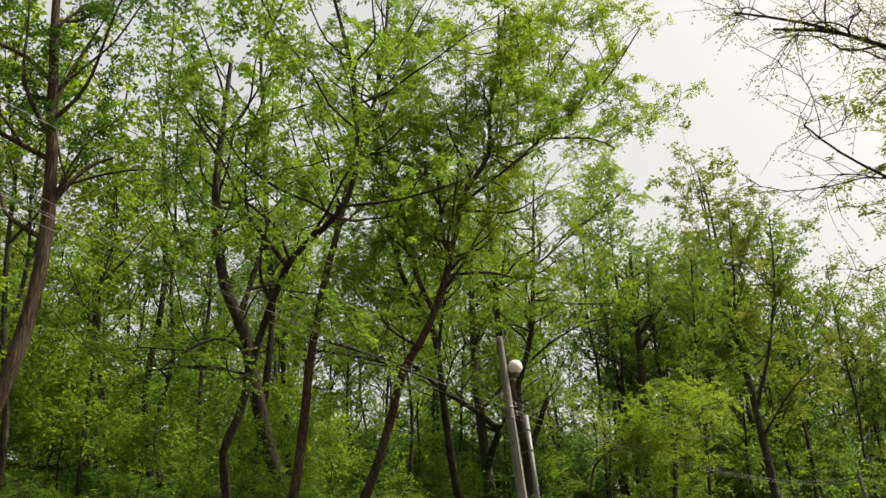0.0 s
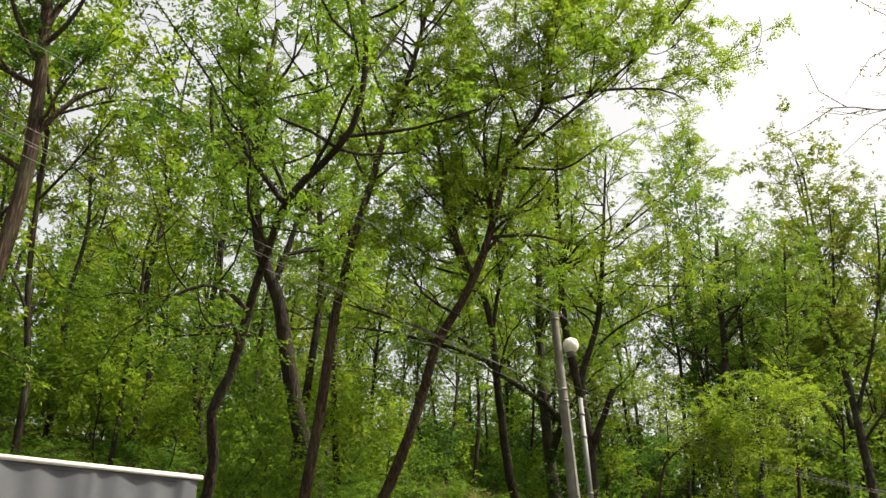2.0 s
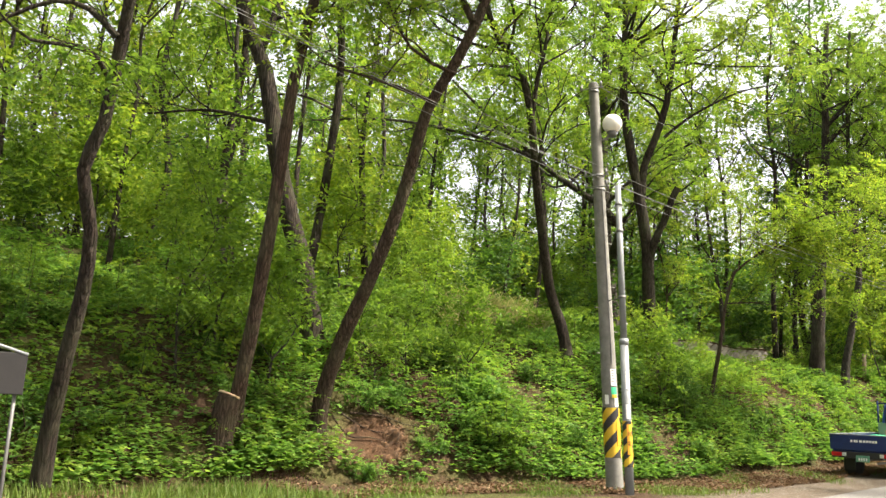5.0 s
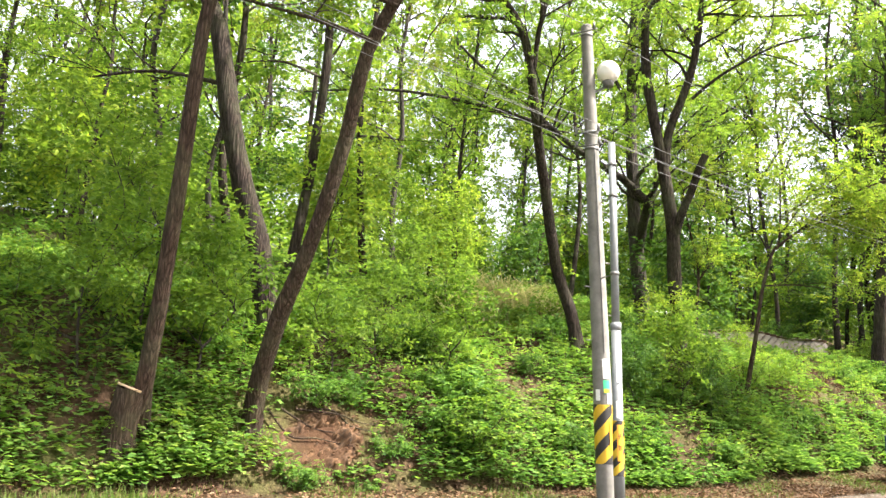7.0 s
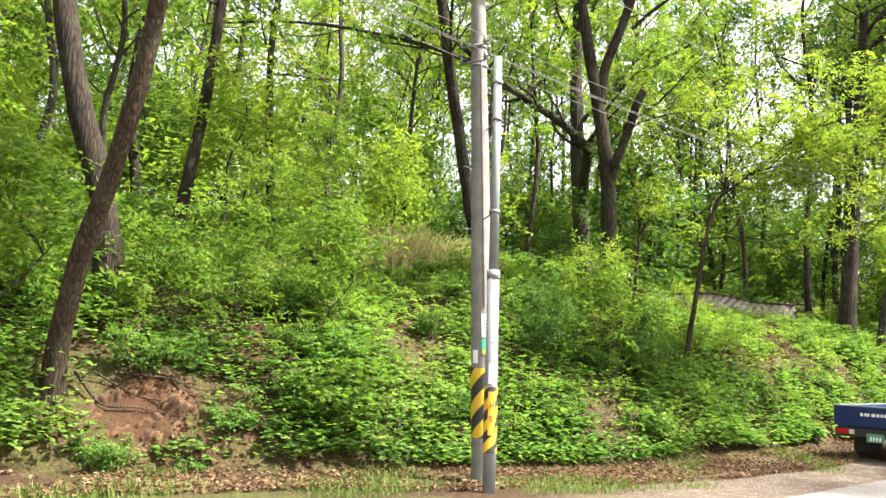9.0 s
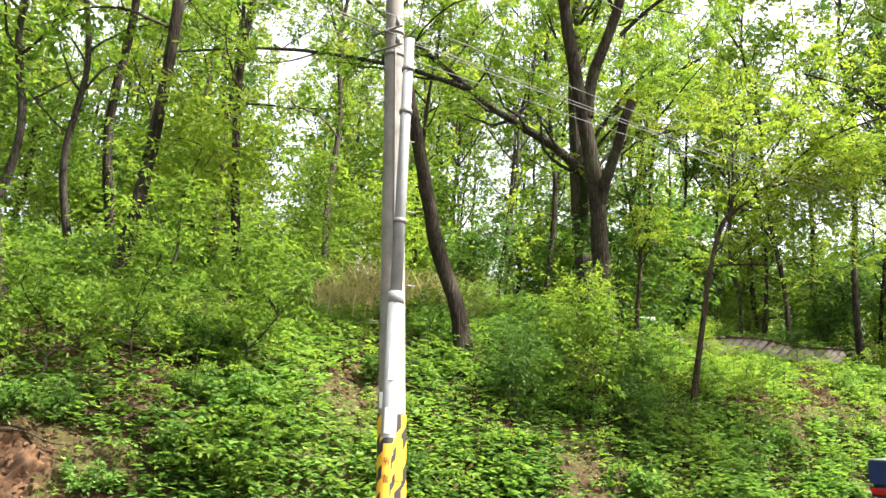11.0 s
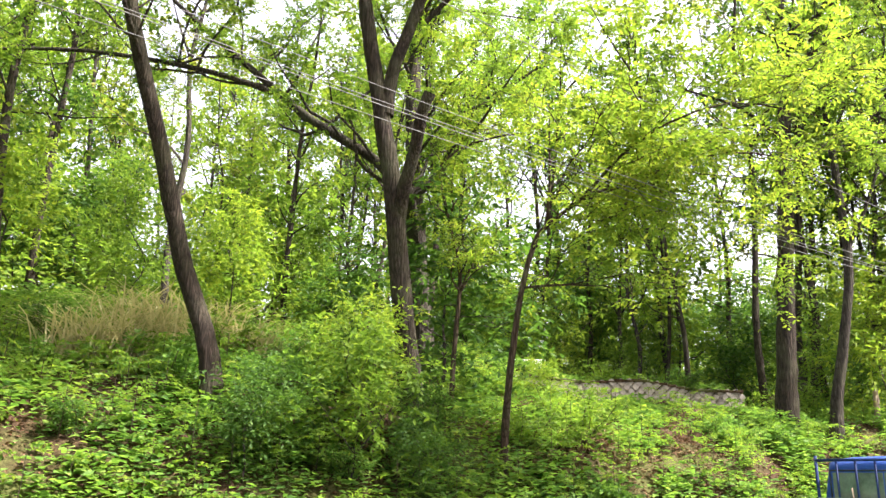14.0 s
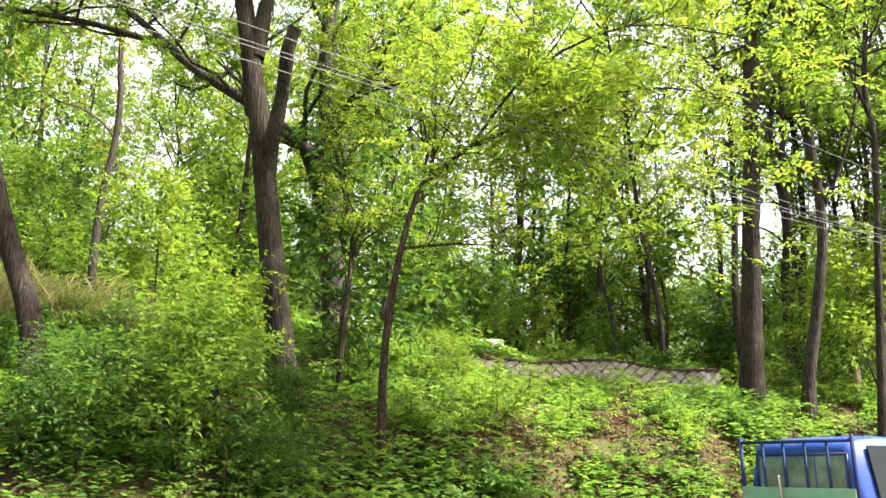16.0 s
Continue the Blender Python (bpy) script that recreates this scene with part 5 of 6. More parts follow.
def parked_car(label, at, rz, paint, length, width, roof, belt, bonnet, nose, rake, tail_rake, wheel_r=0.33, group="parked cars", clad=None):
    """A car with its nose at y = 0, its tail at y = length; heading points down -y."""
    ob = thing("car", label, "car", at, rz, 1.9, group)
    hw = width / 2
    st = [(0.0, 0.34, 0.62, 0.62, 0.86), (0.08, 0.27, 0.72, 0.74, 0.94), (0.35, 0.24, bonnet - 0.08, bonnet - 0.05, 0.985), (nose - 0.05, 0.23, belt - 0.04, bonnet + 0.02, 1.0),
          (length * 0.6, 0.23, belt, belt + 0.02, 1.0), (length - 0.25, 0.25, belt, belt + 0.01, 0.985), (length - 0.05, 0.32, belt - 0.06, belt - 0.02, 0.95), (length, 0.42, 0.8, 0.82, 0.88)]
    rings = []
    for y, lo, b, top, f in st:
        w = hw * f
        rings.append([(-w * 0.93, y, lo), (-w, y, lo + 0.14), (-w, y, (lo + b) / 2), (-w * 0.985, y, b - 0.03), (-w * 0.93, y, top), (0, y, top + 0.02), (w * 0.93, y, top), (w * 0.985, y, b - 0.03), (w, y, (lo + b) / 2), (w, y, lo + 0.14), (w * 0.93, y, lo)])
    part("body", loft(bmesh.new(), rings), paint, ob)
    ytop0, ytop1 = nose + rake, length - tail_rake
    cab = []
    for y, z, f in ((nose - 0.06, belt - 0.02, 0.93), (nose + 0.5 * rake, belt + 0.52 * (roof - belt), 0.86), (ytop0, roof - 0.05, 0.80), ((ytop0 + ytop1) / 2, roof, 0.80), (ytop1, roof - 0.04, 0.78), (length - 0.1, belt, 0.9)):
        zb = belt - 0.03
        w, wb = hw * f, hw * 0.955
        cab.append([(-wb, y, zb), (-(w * 0.35 + wb * 0.65), y, zb + 0.35 * (z - zb)), (-w, y, z - 0.05 * (z > belt + 0.2)), (-w * 0.86, y, z), (0, y, z + 0.015), (w * 0.86, y, z), (w, y, z - 0.05 * (z > belt + 0.2)), (w * 0.35 + wb * 0.65, y, zb + 0.35 * (z - zb)), (wb, y, zb)])
    part("cabin", loft(bmesh.new(), cab), paint, ob)
    w0, w1 = hw * 0.86, hw * 0.72
    slab("windscreen", [(-w0, nose + 0.02, belt + 0.04), (w0, nose + 0.02, belt + 0.04), (w1, ytop0 - 0.06, roof - 0.08), (-w1, ytop0 - 0.06, roof - 0.08)], 0.05, M_GLASS, ob, "dark tinted windscreen")
    slab("rear_window", [(w0, length - 0.1, belt + 0.06), (-w0, length - 0.1, belt + 0.06), (-w1, ytop1 + 0.05, roof - 0.1), (w1, ytop1 + 0.05, roof - 0.1)], 0.05, M_GLASS, ob)
    cuts = np.linspace(ytop0 - 0.1, ytop1 + 0.1, 4)
    for s in (-1, 1):
        for k in range(3):
            a, b = cuts[k] + 0.04, cuts[k + 1] - 0.04
            slant = 0.55 * rake if k == 0 else 0.0
            c = [(s * hw * 0.955, a - slant, belt + 0.03), (s * hw * 0.955, b, belt + 0.03), (s * hw * 0.83, b, roof - 0.12), (s * hw * 0.83, a, roof - 0.12)]
            slab("side_window", c if s > 0 else c[::-1], 0.022, M_GLASS, ob)
        for k in (1, 2):
            slab("door_handle", [(s * hw, cuts[k] + 0.02, belt - 0.16), (s * hw, cuts[k] + 0.2, belt - 0.16), (s * hw, cuts[k] + 0.2, belt - 0.13), (s * hw, cuts[k] + 0.02, belt - 0.13)][::s], 0.03, M_ALLOY, ob)
        boxed("wing_mirror", (min(s * (hw + 0.02), s * (hw + 0.2)), nose + 0.42, belt + 0.03), (max(s * (hw + 0.02), s * (hw + 0.2)), nose + 0.54, belt + 0.2), paint, ob, 0.03)
        bm = box(bmesh.new(), (min(s * hw * 0.48, s * hw * 0.9), -0.02, bonnet - 0.3), (max(s * hw * 0.48, s * hw * 0.9), 0.24, bonnet - 0.1), 0.05)
        part("headlight", bm, M_LAMP, ob, "clear headlight")
        boxed("fog_lamp", (min(s * hw * 0.62, s * hw * 0.82), -0.015, 0.38), (max(s * hw * 0.62, s * hw * 0.82), 0.1, 0.48), M_LAMP, ob, 0.02)
        boxed("sill", (min(s * (hw - 0.05), s * (hw + 0.01)), 1.15, 0.22), (max(s * (hw - 0.05), s * (hw + 0.01)), length - 1.2, 0.34), clad or paint, ob, 0.02)
        for y in (0.88, length - 0.95):
            bm = lathe(bmesh.new(), [(wheel_r + 0.09, s * (hw - 0.2)), (wheel_r + 0.09, s * (hw + 0.012)), (wheel_r + 0.03, s * (hw + 0.015))], 26, "X")
            a = part("wheel_arch", bm, clad or M_DARK, ob, "dark wheel arch")
            a.location = (0, y, wheel_r)
            wheel(ob, s * (hw - 0.09), y, wheel_r, 0.22, M_ALLOY)
    boxed("grille", (-hw * 0.42, -0.025, bonnet - 0.3), (hw * 0.42, 0.1, bonnet - 0.14), M_DARK, ob, 0.02)
    boxed("bumper", (-hw * 0.9, -0.06, 0.3), (hw * 0.9, 0.12, 0.52), clad or paint, ob, 0.05)
    boxed("number_plate", (-0.2, -0.075, 0.4), (0.2, -0.055, 0.51), M_WHITE, ob, 0.006)
    return ob


def z_at(x, y):
    return 0.033 * min(max(y - 25, 0), 60) + 0.0


def vehicles():
    van = parked_car("black people carrier with a roof box, parked nose out", (-4.25, 35.6, z_at(0, 35.6)), -8.5, M_BLACK_CAR, 4.85, 1.9, 1.76, 1.05, 0.98, 0.95, 0.75, 0.25, 0.34)
    bm = loft(bmesh.new(), [[(-w, y, z0), (-w * 1.05, y, (z0 + z1) / 2), (-w * 0.85, y, z1), (0, y, z1 + 0.02), (w * 0.85, y, z1), (w * 1.05, y, (z0 + z1) / 2), (w, y, z0)] for y, w, z0, z1 in
                             ((1.35, 0.3, 1.86, 1.92), (1.55, 0.5, 1.84, 2.03), (2.3, 0.55, 1.83, 2.1), (3.3, 0.55, 1.83, 2.1), (3.7, 0.45, 1.84, 2.0))])
    box_ob = part("roof_box", bm, M_BLACK_CAR, van, "glossy black roof box")
    for y in (1.9, 3.2):
        part("roof_rail", rod(bmesh.new(), (-0.72, y, 1.8), (0.72, y, 1.8), 0.02, None, 8), M_ALLOY, van)
    suv = parked_car("white compact off-roader with dark lower cladding", (-2.95, 42.2, z_at(0, 42.2)), -11, M_WHITE_CAR, 4.2, 1.78, 1.5, 0.94, 0.92, 1.2, 0.7, 0.45, 0.35, clad=M_DARK)
    for s in (-0.62, 0.62):
        part("roof_rail", rod(bmesh.new(), (s, 2.0, 1.54), (s, 3.5, 1.53), 0.02, None, 8), M_ALLOY, suv)
    parked_car("dark teal boxy off-roader parked behind the white one", (-1.5, 49.0, z_at(0, 49.0)), -13, M_NAVY_CAR, 4.5, 1.8, 1.62, 1.0, 0.98, 1.25, 0.5, 0.2, 0.37, clad=M_DARK)
    parked_car("silver car at the far end of the parked row", (0.2, 55.5, z_at(0, 55.5)), -15, M_SILVER_CAR, 4.5, 1.8, 1.5, 0.95, 0.92, 1.2, 0.75, 0.6, 0.32)


def flatbed_truck():
    """A small flatbed truck seen from behind; tail at y = 0, nose at y = 4.9."""
    ob = thing("flatbed_truck", "small blue flatbed truck with a navy load bed, parked", "truck", (-5.82, 30.9, z_at(0, 30.9) - 0.03), -12.0, 1.9)
    for x in (-0.38, 0.38):
        boxed("chassis_rail", (x - 0.04, 0.15, 0.48), (x + 0.04, 4.2, 0.62), M_DARK, ob, 0.01)
    boxed("bed_floor", (-0.8, 0.03, 0.66), (0.8, 2.78, 0.72), M_BLUE_DARK, ob, 0.01)
    tail = boxed("tailgate", (-0.84, -0.02, 0.7), (0.84, 0.03, 1.08), M_BLUE_DARK, ob, 0.012, "navy tailgate with a pale top rail")
    boxed("top_rail", (-0.845, -0.026, 1.075), (0.845, 0.034, 1.1), M_STEEL, tail, 0.006)
    for k, (a, w) in enumerate([(-0.27, 0.05), (-0.2, 0.03), (-0.145, 0.055), (-0.04, 0.07), (0.05, 0.055), (0.125, 0.05), (0.195, 0.055), (0.27, 0.055), (0.34, 0.05)]):
        boxed("letter_bar", (a - w / 2, -0.026, 0.9), (a + w / 2, -0.018, 0.96), M_WHITE, tail, 0.002, "white lettering bar")
    for s in (-1, 1):
        boxed("side_panel", (min(s * 0.8, s * 0.845), 0.03, 0.7), (max(s * 0.8, s * 0.845), 2.78, 1.08), M_BLUE_DARK, ob, 0.012)
        boxed("side_rail", (min(s * 0.795, s * 0.85), 0.03, 1.078), (max(s * 0.795, s * 0.85), 2.78, 1.1), M_STEEL, ob, 0.006)
        for y in (0.5, 1.3, 2.1):
            boxed("latch", (min(s * 0.843, s * 0.86), y, 0.74), (max(s * 0.843, s * 0.86), y + 0.06, 0.9), M_STEEL_DARK, ob, 0.006)
        boxed("tail_light", (min(s * 0.52, s * 0.8), -0.05, 0.54), (max(s * 0.52, s * 0.8), 0.02, 0.64), M_TAIL, ob, 0.012, "red tail light")
        boxed("reverse_light", (min(s * 0.42, s * 0.52), -0.05, 0.545), (max(s * 0.42, s * 0.52), 0.02, 0.635), M_LAMP, ob, 0.012, "clear reversing light")
        boxed("mudflap", (min(s * 0.5, s * 0.78), 0.62, 0.16), (max(s * 0.5, s * 0.78), 0.64, 0.6), M_DARK, ob, 0.004)
        for x in (0.7,):
            wheel(ob, s * x, 0.98, 0.3, 0.3, M_STEEL)
        wheel(ob, s * 0.72, 3.95, 0.31, 0.2, M_STEEL)
        boxed("side_guard", (min(s * 0.7, s * 0.74), 1.4, 0.34), (max(s * 0.7, s * 0.74), 2.6, 0.5), M_STEEL_DARK, ob, 0.01)
    boxed("rear_bumper", (-0.8, -0.03, 0.5), (0.8, 0.05, 0.66), M_DARK, ob, 0.012)
    boxed("number_plate", (-0.17, -0.055, 0.42), (0.17, -0.035, 0.58), M_PLATE, ob, 0.006, "green number plate")
    for k, a in enumerate((-0.1, -0.04, 0.02, 0.08)):
        boxed("plate_digit", (a, -0.0585, 0.45), (a + 0.035, -0.0545, 0.52), M_WHITE, ob, 0.001)
    part("exhaust", rod(bmesh.new(), (0.3, 0.1, 0.4), (0.3, 2.6, 0.4), 0.03, None, 10), M_STEEL_DARK, ob)
    boxed("fuel_tank", (0.42, 1.6, 0.32), (0.76, 2.3, 0.6), M_DARK, ob, 0.04)
    # cab
    rings = []
    for y, zt, w, f in ((2.86, 1.80, 0.77, 0.82), (2.93, 1.90, 0.80, 0.84), (3.5, 1.95, 0.82, 0.85), (4.05, 1.92, 0.82, 0.84), (4.42, 1.55, 0.82, 0.88), (4.72, 1.12, 0.82, 0.95), (4.86, 0.95, 0.8, 0.96), (4.9, 0.6, 0.78, 0.98)):
        lo = 0.42
        rings.append([(-w, y, lo), (-w, y, 0.5 * (lo + min(zt, 1.15))), (-w, y, min(zt - 0.06, 1.18)), (-w * f, y, zt - 0.05), (-w * f * 0.9, y, zt), (0, y, zt + 0.015), (w * f * 0.9, y, zt), (w * f, y, zt - 0.05), (w, y, min(zt - 0.06, 1.18)), (w, y, 0.5 * (lo + min(zt, 1.15))), (w, y, lo)])
    part("cab", loft(bmesh.new(), rings), M_BLUE, ob, "bright blue cab")
    for a, b in ((-0.6, -0.2), (-0.2, 0.2), (0.2, 0.6)):
        slab("rear_window", [(a + 0.01, 2.868, 1.32), (b - 0.01, 2.868, 1.32), (b - 0.01, 2.875, 1.72), (a + 0.01, 2.875, 1.72)], 0.02, M_GLASS_PALE, ob)
    bm = bmesh.new()
    for a, b in (((-0.63, 1.29), (0.63, 1.29)), ((-0.63, 1.75), (0.63, 1.75)), ((-0.63, 1.29), (-0.63, 1.75)), ((0.63, 1.29), (0.63, 1.75))):
        rod(bm, (a[0], 2.855, a[1]), (b[0], 2.862, b[1]), 0.014, None, 6)
    part("window_seal", bm, M_DARK, ob)
    for s in (-1, 1):
        c = [(s * 0.822, 3.1, 1.2), (s * 0.825, 4.3, 1.2), (s * 0.73, 4.1, 1.82), (s * 0.71, 3.12, 1.84)]
        slab("side_window", c if s > 0 else c[::-1], 0.02, M_GLASS, ob)
        boxed("door_handle", (min(s * 0.82, s * 0.845), 3.15, 1.02), (max(s * 0.82, s * 0.845), 3.3, 1.06), M_DARK, ob, 0.006)
        boxed("wing_mirror", (min(s * 0.92, s * 1.08), 4.35, 1.25), (max(s * 0.92, s * 1.08), 4.42, 1.6), M_DARK, ob, 0.02)
        part("mirror_arm", rod(bmesh.new(), (s * 0.8, 4.3, 1.5), (s * 1.0, 4.38, 1.45), 0.012, None, 6), M_DARK, ob)
    slab("windscreen", [(0.7, 4.74, 1.16), (-0.7, 4.74, 1.16), (-0.62, 4.15, 1.86), (0.62, 4.15, 1.86)], 0.03, M_GLASS, ob)
    # load guard behind the cab
    guard = part("load_guard", rod(bmesh.new(), (-0.78, 2.76, 1.9), (0.78, 2.76, 1.9), 0.022, None, 10), M_BAR, ob, "blue tube frame behind the cab")
    for x in (-0.78, -0.45, -0.15, 0.15, 0.45, 0.78):
        part("guard_bar", rod(bmesh.new(), (x, 2.76, 0.72), (x, 2.76, 1.9 + 0.07 * (abs(x) > 0.7)), 0.024 if abs(x) > 0.7 else 0.017, None, 8), M_BAR, guard)
    boxed("guard_board", (-0.78, 2.715, 0.74), (0.78, 2.735, 1.36), M_GREENBOARD, ob, 0.006, "sage-green headboard")
    # load
    n, m = 22, 16
    xx, yy = np.meshgrid(np.linspace(-0.72, 0.76, n), np.linspace(1.55, 2.65, m), indexing="ij")
    zz = 1.0 + 0.12 * np.exp(-((xx + 0.2) ** 2) * 3 - (yy - 2.1) ** 2 * 4) + 0.03 * np.sin(7 * xx + 3 * yy) + 0.05 * np.sin(3 * xx)
    top = np.stack([xx, yy, zz], -1).reshape(-1, 3)
    low = np.stack([xx * 1.02, yy, 0 * zz + 0.73], -1).reshape(-1, 3)
    i, j = np.meshgrid(np.arange(n - 1), np.arange(m - 1), indexing="ij")
    q = np.stack([i * m + j, (i + 1) * m + j, (i + 1) * m + j + 1, i * m + j + 1], -1).reshape(-1, 4)
    rim = [(k * m, (k + 1) * m) for k in range(n - 1)] + [((k + 1) * m + m - 1, k * m + m - 1) for k in range(n - 1)]
    rim += [(k + 1, k) for k in range(m - 1)] + [((n - 1) * m + k, (n - 1) * m + k + 1) for k in range(m - 1)]
    sides = np.array([(b, a, a + n * m, b + n * m) for a, b in rim])
    array_mesh("load_cover", np.vstack([top, low]), np.vstack([q, sides]), M_GREENNET, ob, True)
    boxed("cardboard_box", (0.05, 1.2, 0.73), (0.5, 1.62, 1.2), M_BOX, ob, 0.01, "brown cardboard box")
    boxed("straw_broom", (-0.3, 2.62, 1.0), (0.25, 2.7, 1.22), M_STRAW, ob, 0.02, "pale bundle of straw")
    coil = np.array([(0.62 + 0.1 * math.cos(0.9 * i) + 0.05 * math.sin(0.37 * i), 2.1 + 0.16 * math.sin(0.9 * i) + 0.004 * i, 1.12 + 0.05 * math.sin(0.53 * i)) for i in range(70)])
    v, f = tube(coil, np.full(70, 0.014), 5)
    array_mesh("rope_coil", v, f, M_GREENNET, ob, True)
    part("broom_handle", rod(bmesh.new(), (-0.1, 2.6, 0.9), (-0.2, 2.69, 1.5), 0.014, None, 8), M_WOOD, ob, "pale wooden handle")


vehicles()
flatbed_truck()


# ---- on the slope ----
def cut_stump():
    z = float(lie(-11.75, 15.55))
    ob = thing("tree_stump", "pale weathered cut stump at the foot of a tree", "stump", (-11.95, 15.62, z - 0.15))
    rng = rng_of(400)
    h = 1.55 - z
    line = curve_points([(0, 0, 0), (0.06, 0, 0.35 * h), (0.13, 0.01, 0.7 * h), (0.19, 0.02, h)], 0.08)
    s = np.linspace(0, 1, len(line))
    v, f = tube(line, 0.185 + 0.17 * np.exp(-s * 4), 18, 0.06, rng)
    array_mesh("trunk", v, f, M_BARK_RED, ob, True)
    bm = bmesh.new()
    rod(bm, line[-1] - np.array([0, 0, 0.02]), line[-1] + np.array([0.005, 0.01, 0.012]), 0.185, 0.175, 18)
    part("cut_face", bm, M_CUT, ob, "pale sawn top")
    for a in (0.3, 1.5, 3.0, 4.6):
        r = [(0.18 * math.cos(a), 0.18 * math.sin(a), 0.35), (0.36 * math.cos(a), 0.36 * math.sin(a), 0.1), (0.62 * math.cos(a), 0.62 * math.sin(a), -0.15)]
        l = curve_points(r, 0.1)
        v, f = tube(l, np.linspace(0.09, 0.03, len(l)), 8, 0.08, rng)
        array_mesh("root", v, f, M_BARK_RED, ob, True)


def hollow():
    """Bare earth under the leaning tree, with clods and roots."""
    rng = rng_of(401)
    ob = thing("earth_bank", "crumbling orange-brown earth with exposed roots", "earth bank", (-11.55, 18.9, float(lie(-11.55, 18.9))))
    n, m = 76, 46
    yy, uu = np.meshgrid(np.linspace(-0.8, 0.85, n), np.linspace(0, 1, m), indexing="ij")
    xx = 0.5 - 0.95 * uu
    z0 = float(lie(-11.55, 18.9))
    zz = lie(-11.55 + xx, 18.9 + yy) - z0
    edge = np.clip(1 - np.abs(yy / 0.83) ** 3, 0, 1) * np.clip(4 * uu * (1 - uu), 0, 1)
    ridge = np.array([[0.7 * noise.noise(Vector((2.2 * a, 8.0 * b, 0.3))) + 0.45 * noise.noise(Vector((8 * a, 17 * b, 2.0))) + 0.25 * noise.noise(Vector((21 * a, 30 * b, 5.0))) for a, b in zip(ra, rb)] for ra, rb in zip(yy, uu)])
    v = np.stack([xx + edge * (-0.02 + 0.34 * ridge), yy, zz - 0.06 + edge * (0.06 + 0.3 * ridge)], -1).reshape(-1, 3)
    i, j = np.meshgrid(np.arange(n - 1), np.arange(m - 1), indexing="ij")
    q = np.stack([i * m + j, i * m + j + 1, (i + 1) * m + j + 1, (i + 1) * m + j], -1).reshape(-1, 4)
    array_mesh("eroded_face", v, q, M_SOIL, ob, True)
    for k in range(4):
        p = [(-0.4, -0.85 + 0.28 * k, 0.42)]
        for i in range(4):
            px, py = p[-1][0] + rng.uniform(0.1, 0.25), p[-1][1] + rng.uniform(0.1, 0.4)
            p.append((px, py, float(lie(-11.55 + px, 18.9 + py)) - float(lie(-11.55, 18.9)) + rng.uniform(0.0, 0.12)))
        l = curve_points(p, 0.1)
        v, f = tube(l, np.linspace(0.022, 0.006, len(l)), 6, 0.05, rng)
        array_mesh("root", v, f, M_BARK_RED, ob, True)


M_SOIL = plain("orange_earth", (0.072, 0.037, 0.015), 0.95, 0, 0.8, 9, 1.0)


def stone_wall():
    """Low retaining wall along the terrace, of square stones set on their corners, with a cap of soil-stained stones."""
    ob = thing("stone_wall", "low pale stone retaining wall of squares set cornerwise", "wall", (-18.2, 39.5, 0), -33.3)
    rng = rng_of(402)
    meshes = []
    for k in range(6):
        bm = bmesh.new()
        bmesh.ops.create_cube(bm, size=1.0)
        bmesh.ops.bevel(bm, geom=bm.edges[:], offset=0.09, segments=2, affect="EDGES")
        for v in bm.verts:
            v.co *= 1 + 0.09 * noise.noise(v.co * 2.3 + Vector((k * 5, 0, 0)))
        me = bpy.data.meshes.new("stone")
        bm.to_mesh(me)
        bm.free()
        me.materials.append(M_STONE)
        meshes.append(me)
    step, length = 0.31, 8.9
    foot = lambda u: float(lie(-18.2 + 0.549 * u + 0.25, 39.5 + 0.836 * u - 0.16))
    for row in range(5):
        u = 0.5 * step * (row % 2)
        while u < length:
            low = foot(u)
            s = new("stone", meshes[int(rng.integers(6))])
            s.parent = ob
            z = low - 0.02 + 0.5 * step * row
            s.location = (0.02 - 0.03 * row + rng.normal(0, 0.012), u, z)
            s.rotation_euler = (math.radians(45) + rng.normal(0, 0.05), rng.normal(0, 0.05), rng.normal(0, 0.05))
            s.scale = (0.2, 0.205 * rng.uniform(0.93, 1.05), 0.205 * rng.uniform(0.93, 1.05))
            u += step
    back, lip = bmesh.new(), bmesh.new()
    for k in range(30):
        u0, u1 = length * k / 30, length * (k + 1) / 30
        c0 = foot((u0 + u1) / 2)
        box(back, (-0.32, u0, c0 - 0.3), (-0.1, u1 - 0.004, c0 + 0.62))
        box(lip, (-0.34, u0 - 0.01, c0 + 0.62), (0.03 + 0.04 * noise.noise(Vector((k * 0.7, 1, 0))), u1 - 0.012, c0 + 0.7 + 0.06 * noise.noise(Vector((k * 0.9, 5, 0)))), 0.02)
    part("backing", back, M_SOIL, ob, "earth and mortar behind the stones")
    part("soil_lip", lip, M_GROUND, ob, "crumbling soil and roots over the top course")


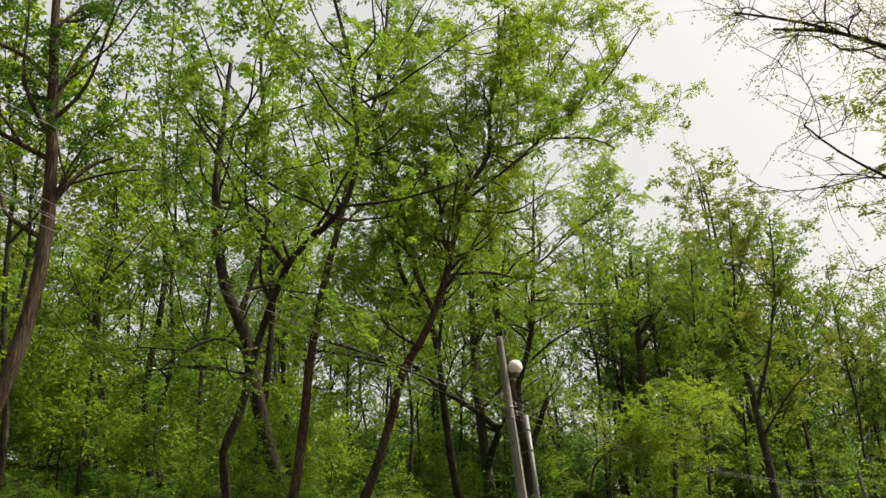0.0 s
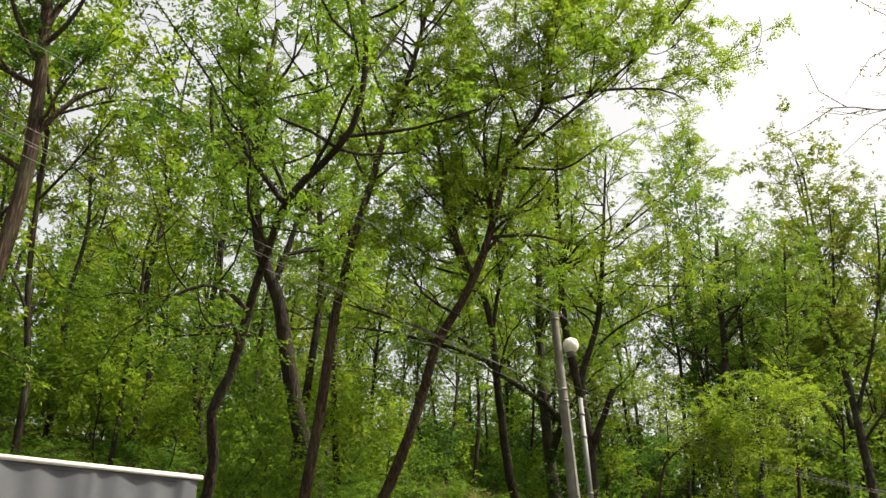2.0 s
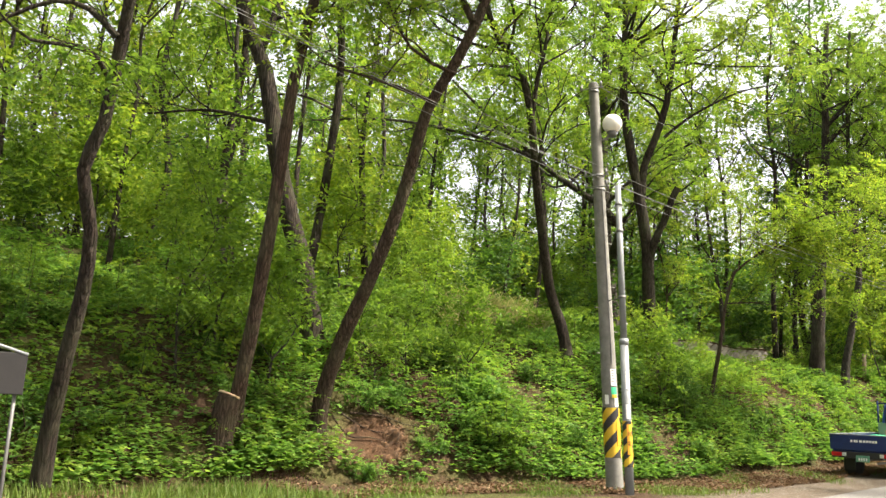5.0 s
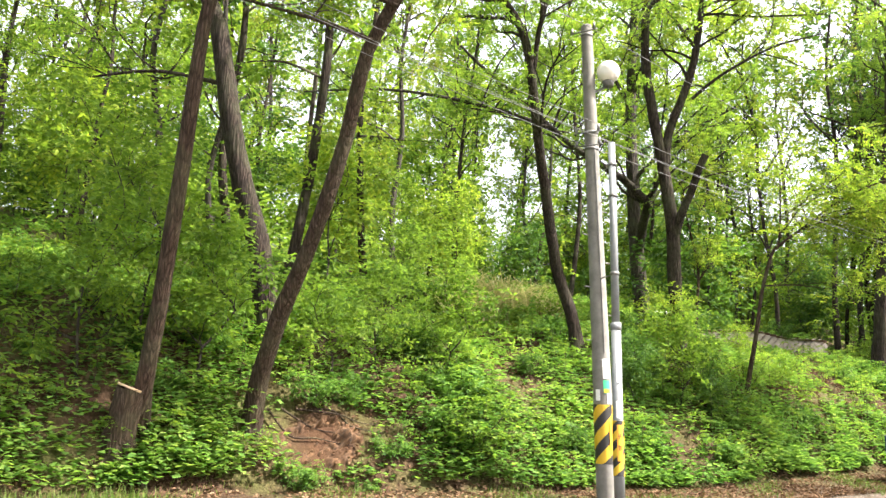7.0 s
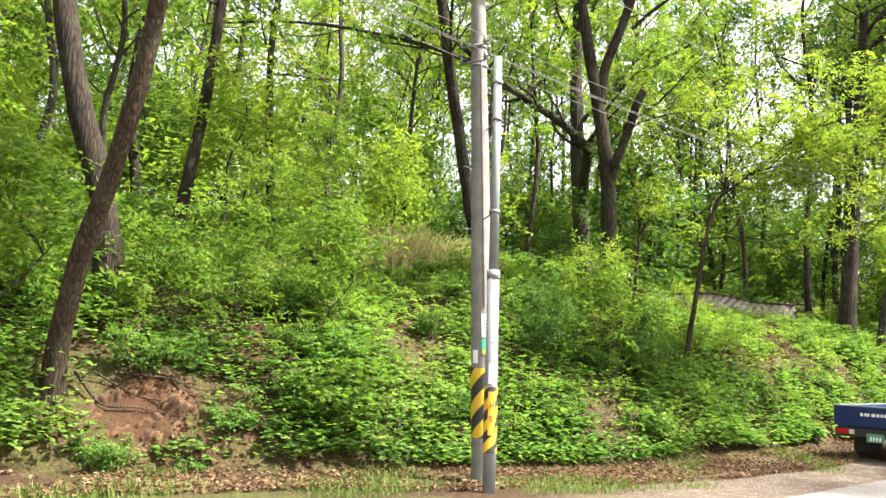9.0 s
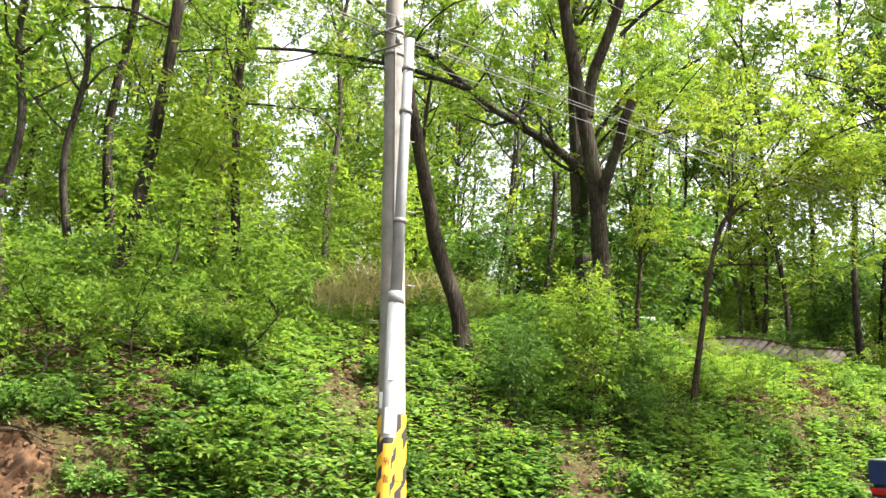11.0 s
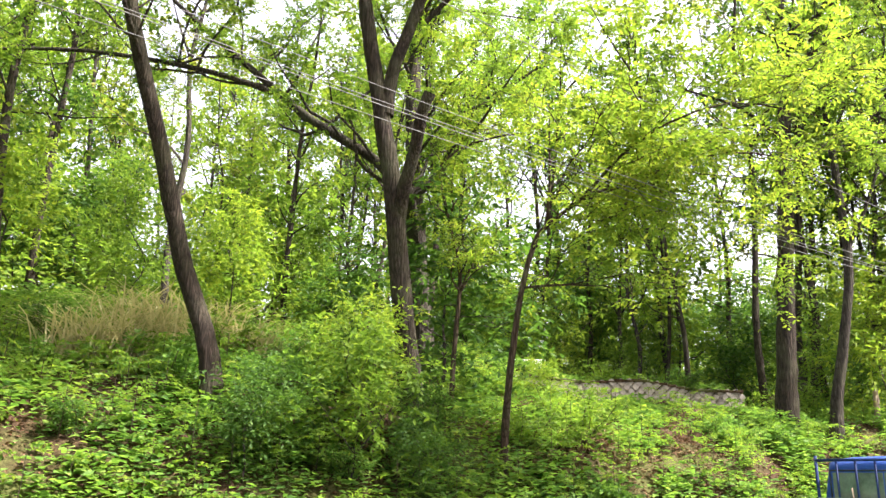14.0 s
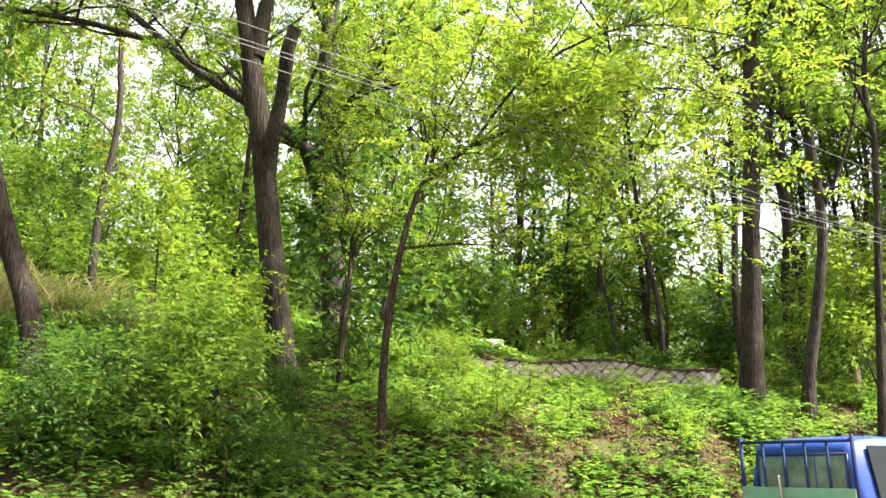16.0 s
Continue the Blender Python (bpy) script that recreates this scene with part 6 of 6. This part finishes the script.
def pampas(x, y, size, seed):
    rng = rng_of(seed)
    ob = thing("grass_clump", "tall clump of dry straw-coloured grass", "grass clump", (x, y, float(lie(x, y)) - 0.03), group="dry grass clumps")
    n = 190
    vs = []
    a = rng.uniform(0, 6.28, n)
    p = np.stack([rng.normal(0, 0.22, n) * size, rng.normal(0, 0.3, n) * size, 0 * a], -1)
    d = unit(np.stack([0.35 * np.cos(a), 0.35 * np.sin(a), np.ones(n)], -1))
    h = rng.uniform(0.6, 1.5, n) * size
    side = np.stack([-np.sin(a), np.cos(a), 0 * a], -1)
    for k in range(4):
        seg = (h / 4)[:, None]
        q = p + d * seg
        d2 = unit(d + np.stack([0.36 * np.cos(a), 0.36 * np.sin(a), -0.26 - 0.16 * k + 0 * a], -1))
        w0, w1 = 0.019 * (1 - k / 4.5), 0.019 * (1 - (k + 1) / 4.5)
        vs.append(np.stack([p - side * w0, p + side * w0, q + side * w1, q - side * w1], 1).reshape(-1, 3))
        p, d = q, d2
    v = np.vstack(vs)
    tagged(array_mesh("blade_tuft", v, np.arange(len(v)).reshape(-1, 4), M_STRAW, ob), kind="stuff")


cut_stump()
hollow()
for hx, hy, k, size in [(-11.0, 19.9, 2, 0.6), (-11.15, 18.1, 0, 0.55), (-11.9, 19.6, 3, 0.7), (-12.1, 18.9, 0, 0.8), (-11.0, 20.6, 0, 0.7), (-10.75, 19.2, 2, 0.35)]:
    put_copy(bushes[k], hx, hy, 50 * hy, size, 0.05)
stone_wall()
for k, (x, y, s) in enumerate([(-15.0, 26.1, 1.3), (-15.3, 27.0, 1.4), (-15.1, 27.9, 1.3), (-15.4, 28.8, 1.25), (-14.7, 26.6, 1.1), (-15.9, 27.6, 1.5), (-14.9, 29.3, 1.0)]):
    pampas(x, y, s, 410 + k)
ob = thing("concrete_block", "small white-painted block standing on the green mound", "block", (-18.6, 42.3, float(lie(-18.6, 42.3)) - 0.03), 38)
boxed("block_body", (-0.5, -0.22, 0), (0.5, 0.22, 0.36), M_WHITE, ob, 0.03)
ob = thing("wooden_post", "short weathered wooden post on the slope", "post", (-9.0, 46.0, float(lie(-9.0, 46.0)) - 0.1), 10)
part("post_body", rod(bmesh.new(), (0, 0, 0), (0.03, 0, 1.15), 0.09, 0.075, 12), M_WOOD, ob)
# growth hanging over the top of the wall
for k in range(9):
    u = 0.4 + k + 0.3 * math.sin(9 * k)
    put_copy(bushes[(4, 2, 4)[k % 3]], -18.2 + 0.549 * u - 0.42, 39.5 + 0.836 * u + 0.28, 77 * k, 0.3 + 0.08 * math.sin(3 * k), 0.04)
# bright bushes on the mound
r = rng_of(430)
for gx, gy, k, size in [(-12.6, 33.9, 4, 0.6), (-14.0, 34.4, 4, 0.9), (-14.6, 35.6, 4, 0.9), (-14.5, 39.2, 4, 0.75), (-14.4, 26.3, 0, 0.9), (-14.5, 27.4, 2, 1.0), (-14.6, 28.4, 1, 0.9), (-15.6, 26.5, 4, 1.1), (-15.7, 28.2, 0, 1.1)]:
    put_copy(bushes[k], gx, gy, 40 * gy, size, 0.05)
for k in range(34):
    gx, gy = -19.9 + r.normal(0, 1.5), 41.2 + r.normal(0, 1.6)
    if math.hypot(gx + 18.2, gy - 41.6) > 1.3:
        put_copy(bushes[4] if k % 3 else bushes[1], gx, gy, r.uniform(0, 360), r.uniform(0.45, 0.8), 0.1)
# yellow-green bushes whose colour stands in for sunlit grass in the clearing
for k in range(70):
    put_copy(bushes[4] if k % 4 else bushes[1], -16.2 + r.normal(0, 1.3), 31.5 + r.normal(0, 3.2), r.uniform(0, 360), r.uniform(0.3, 0.6), 0.08)
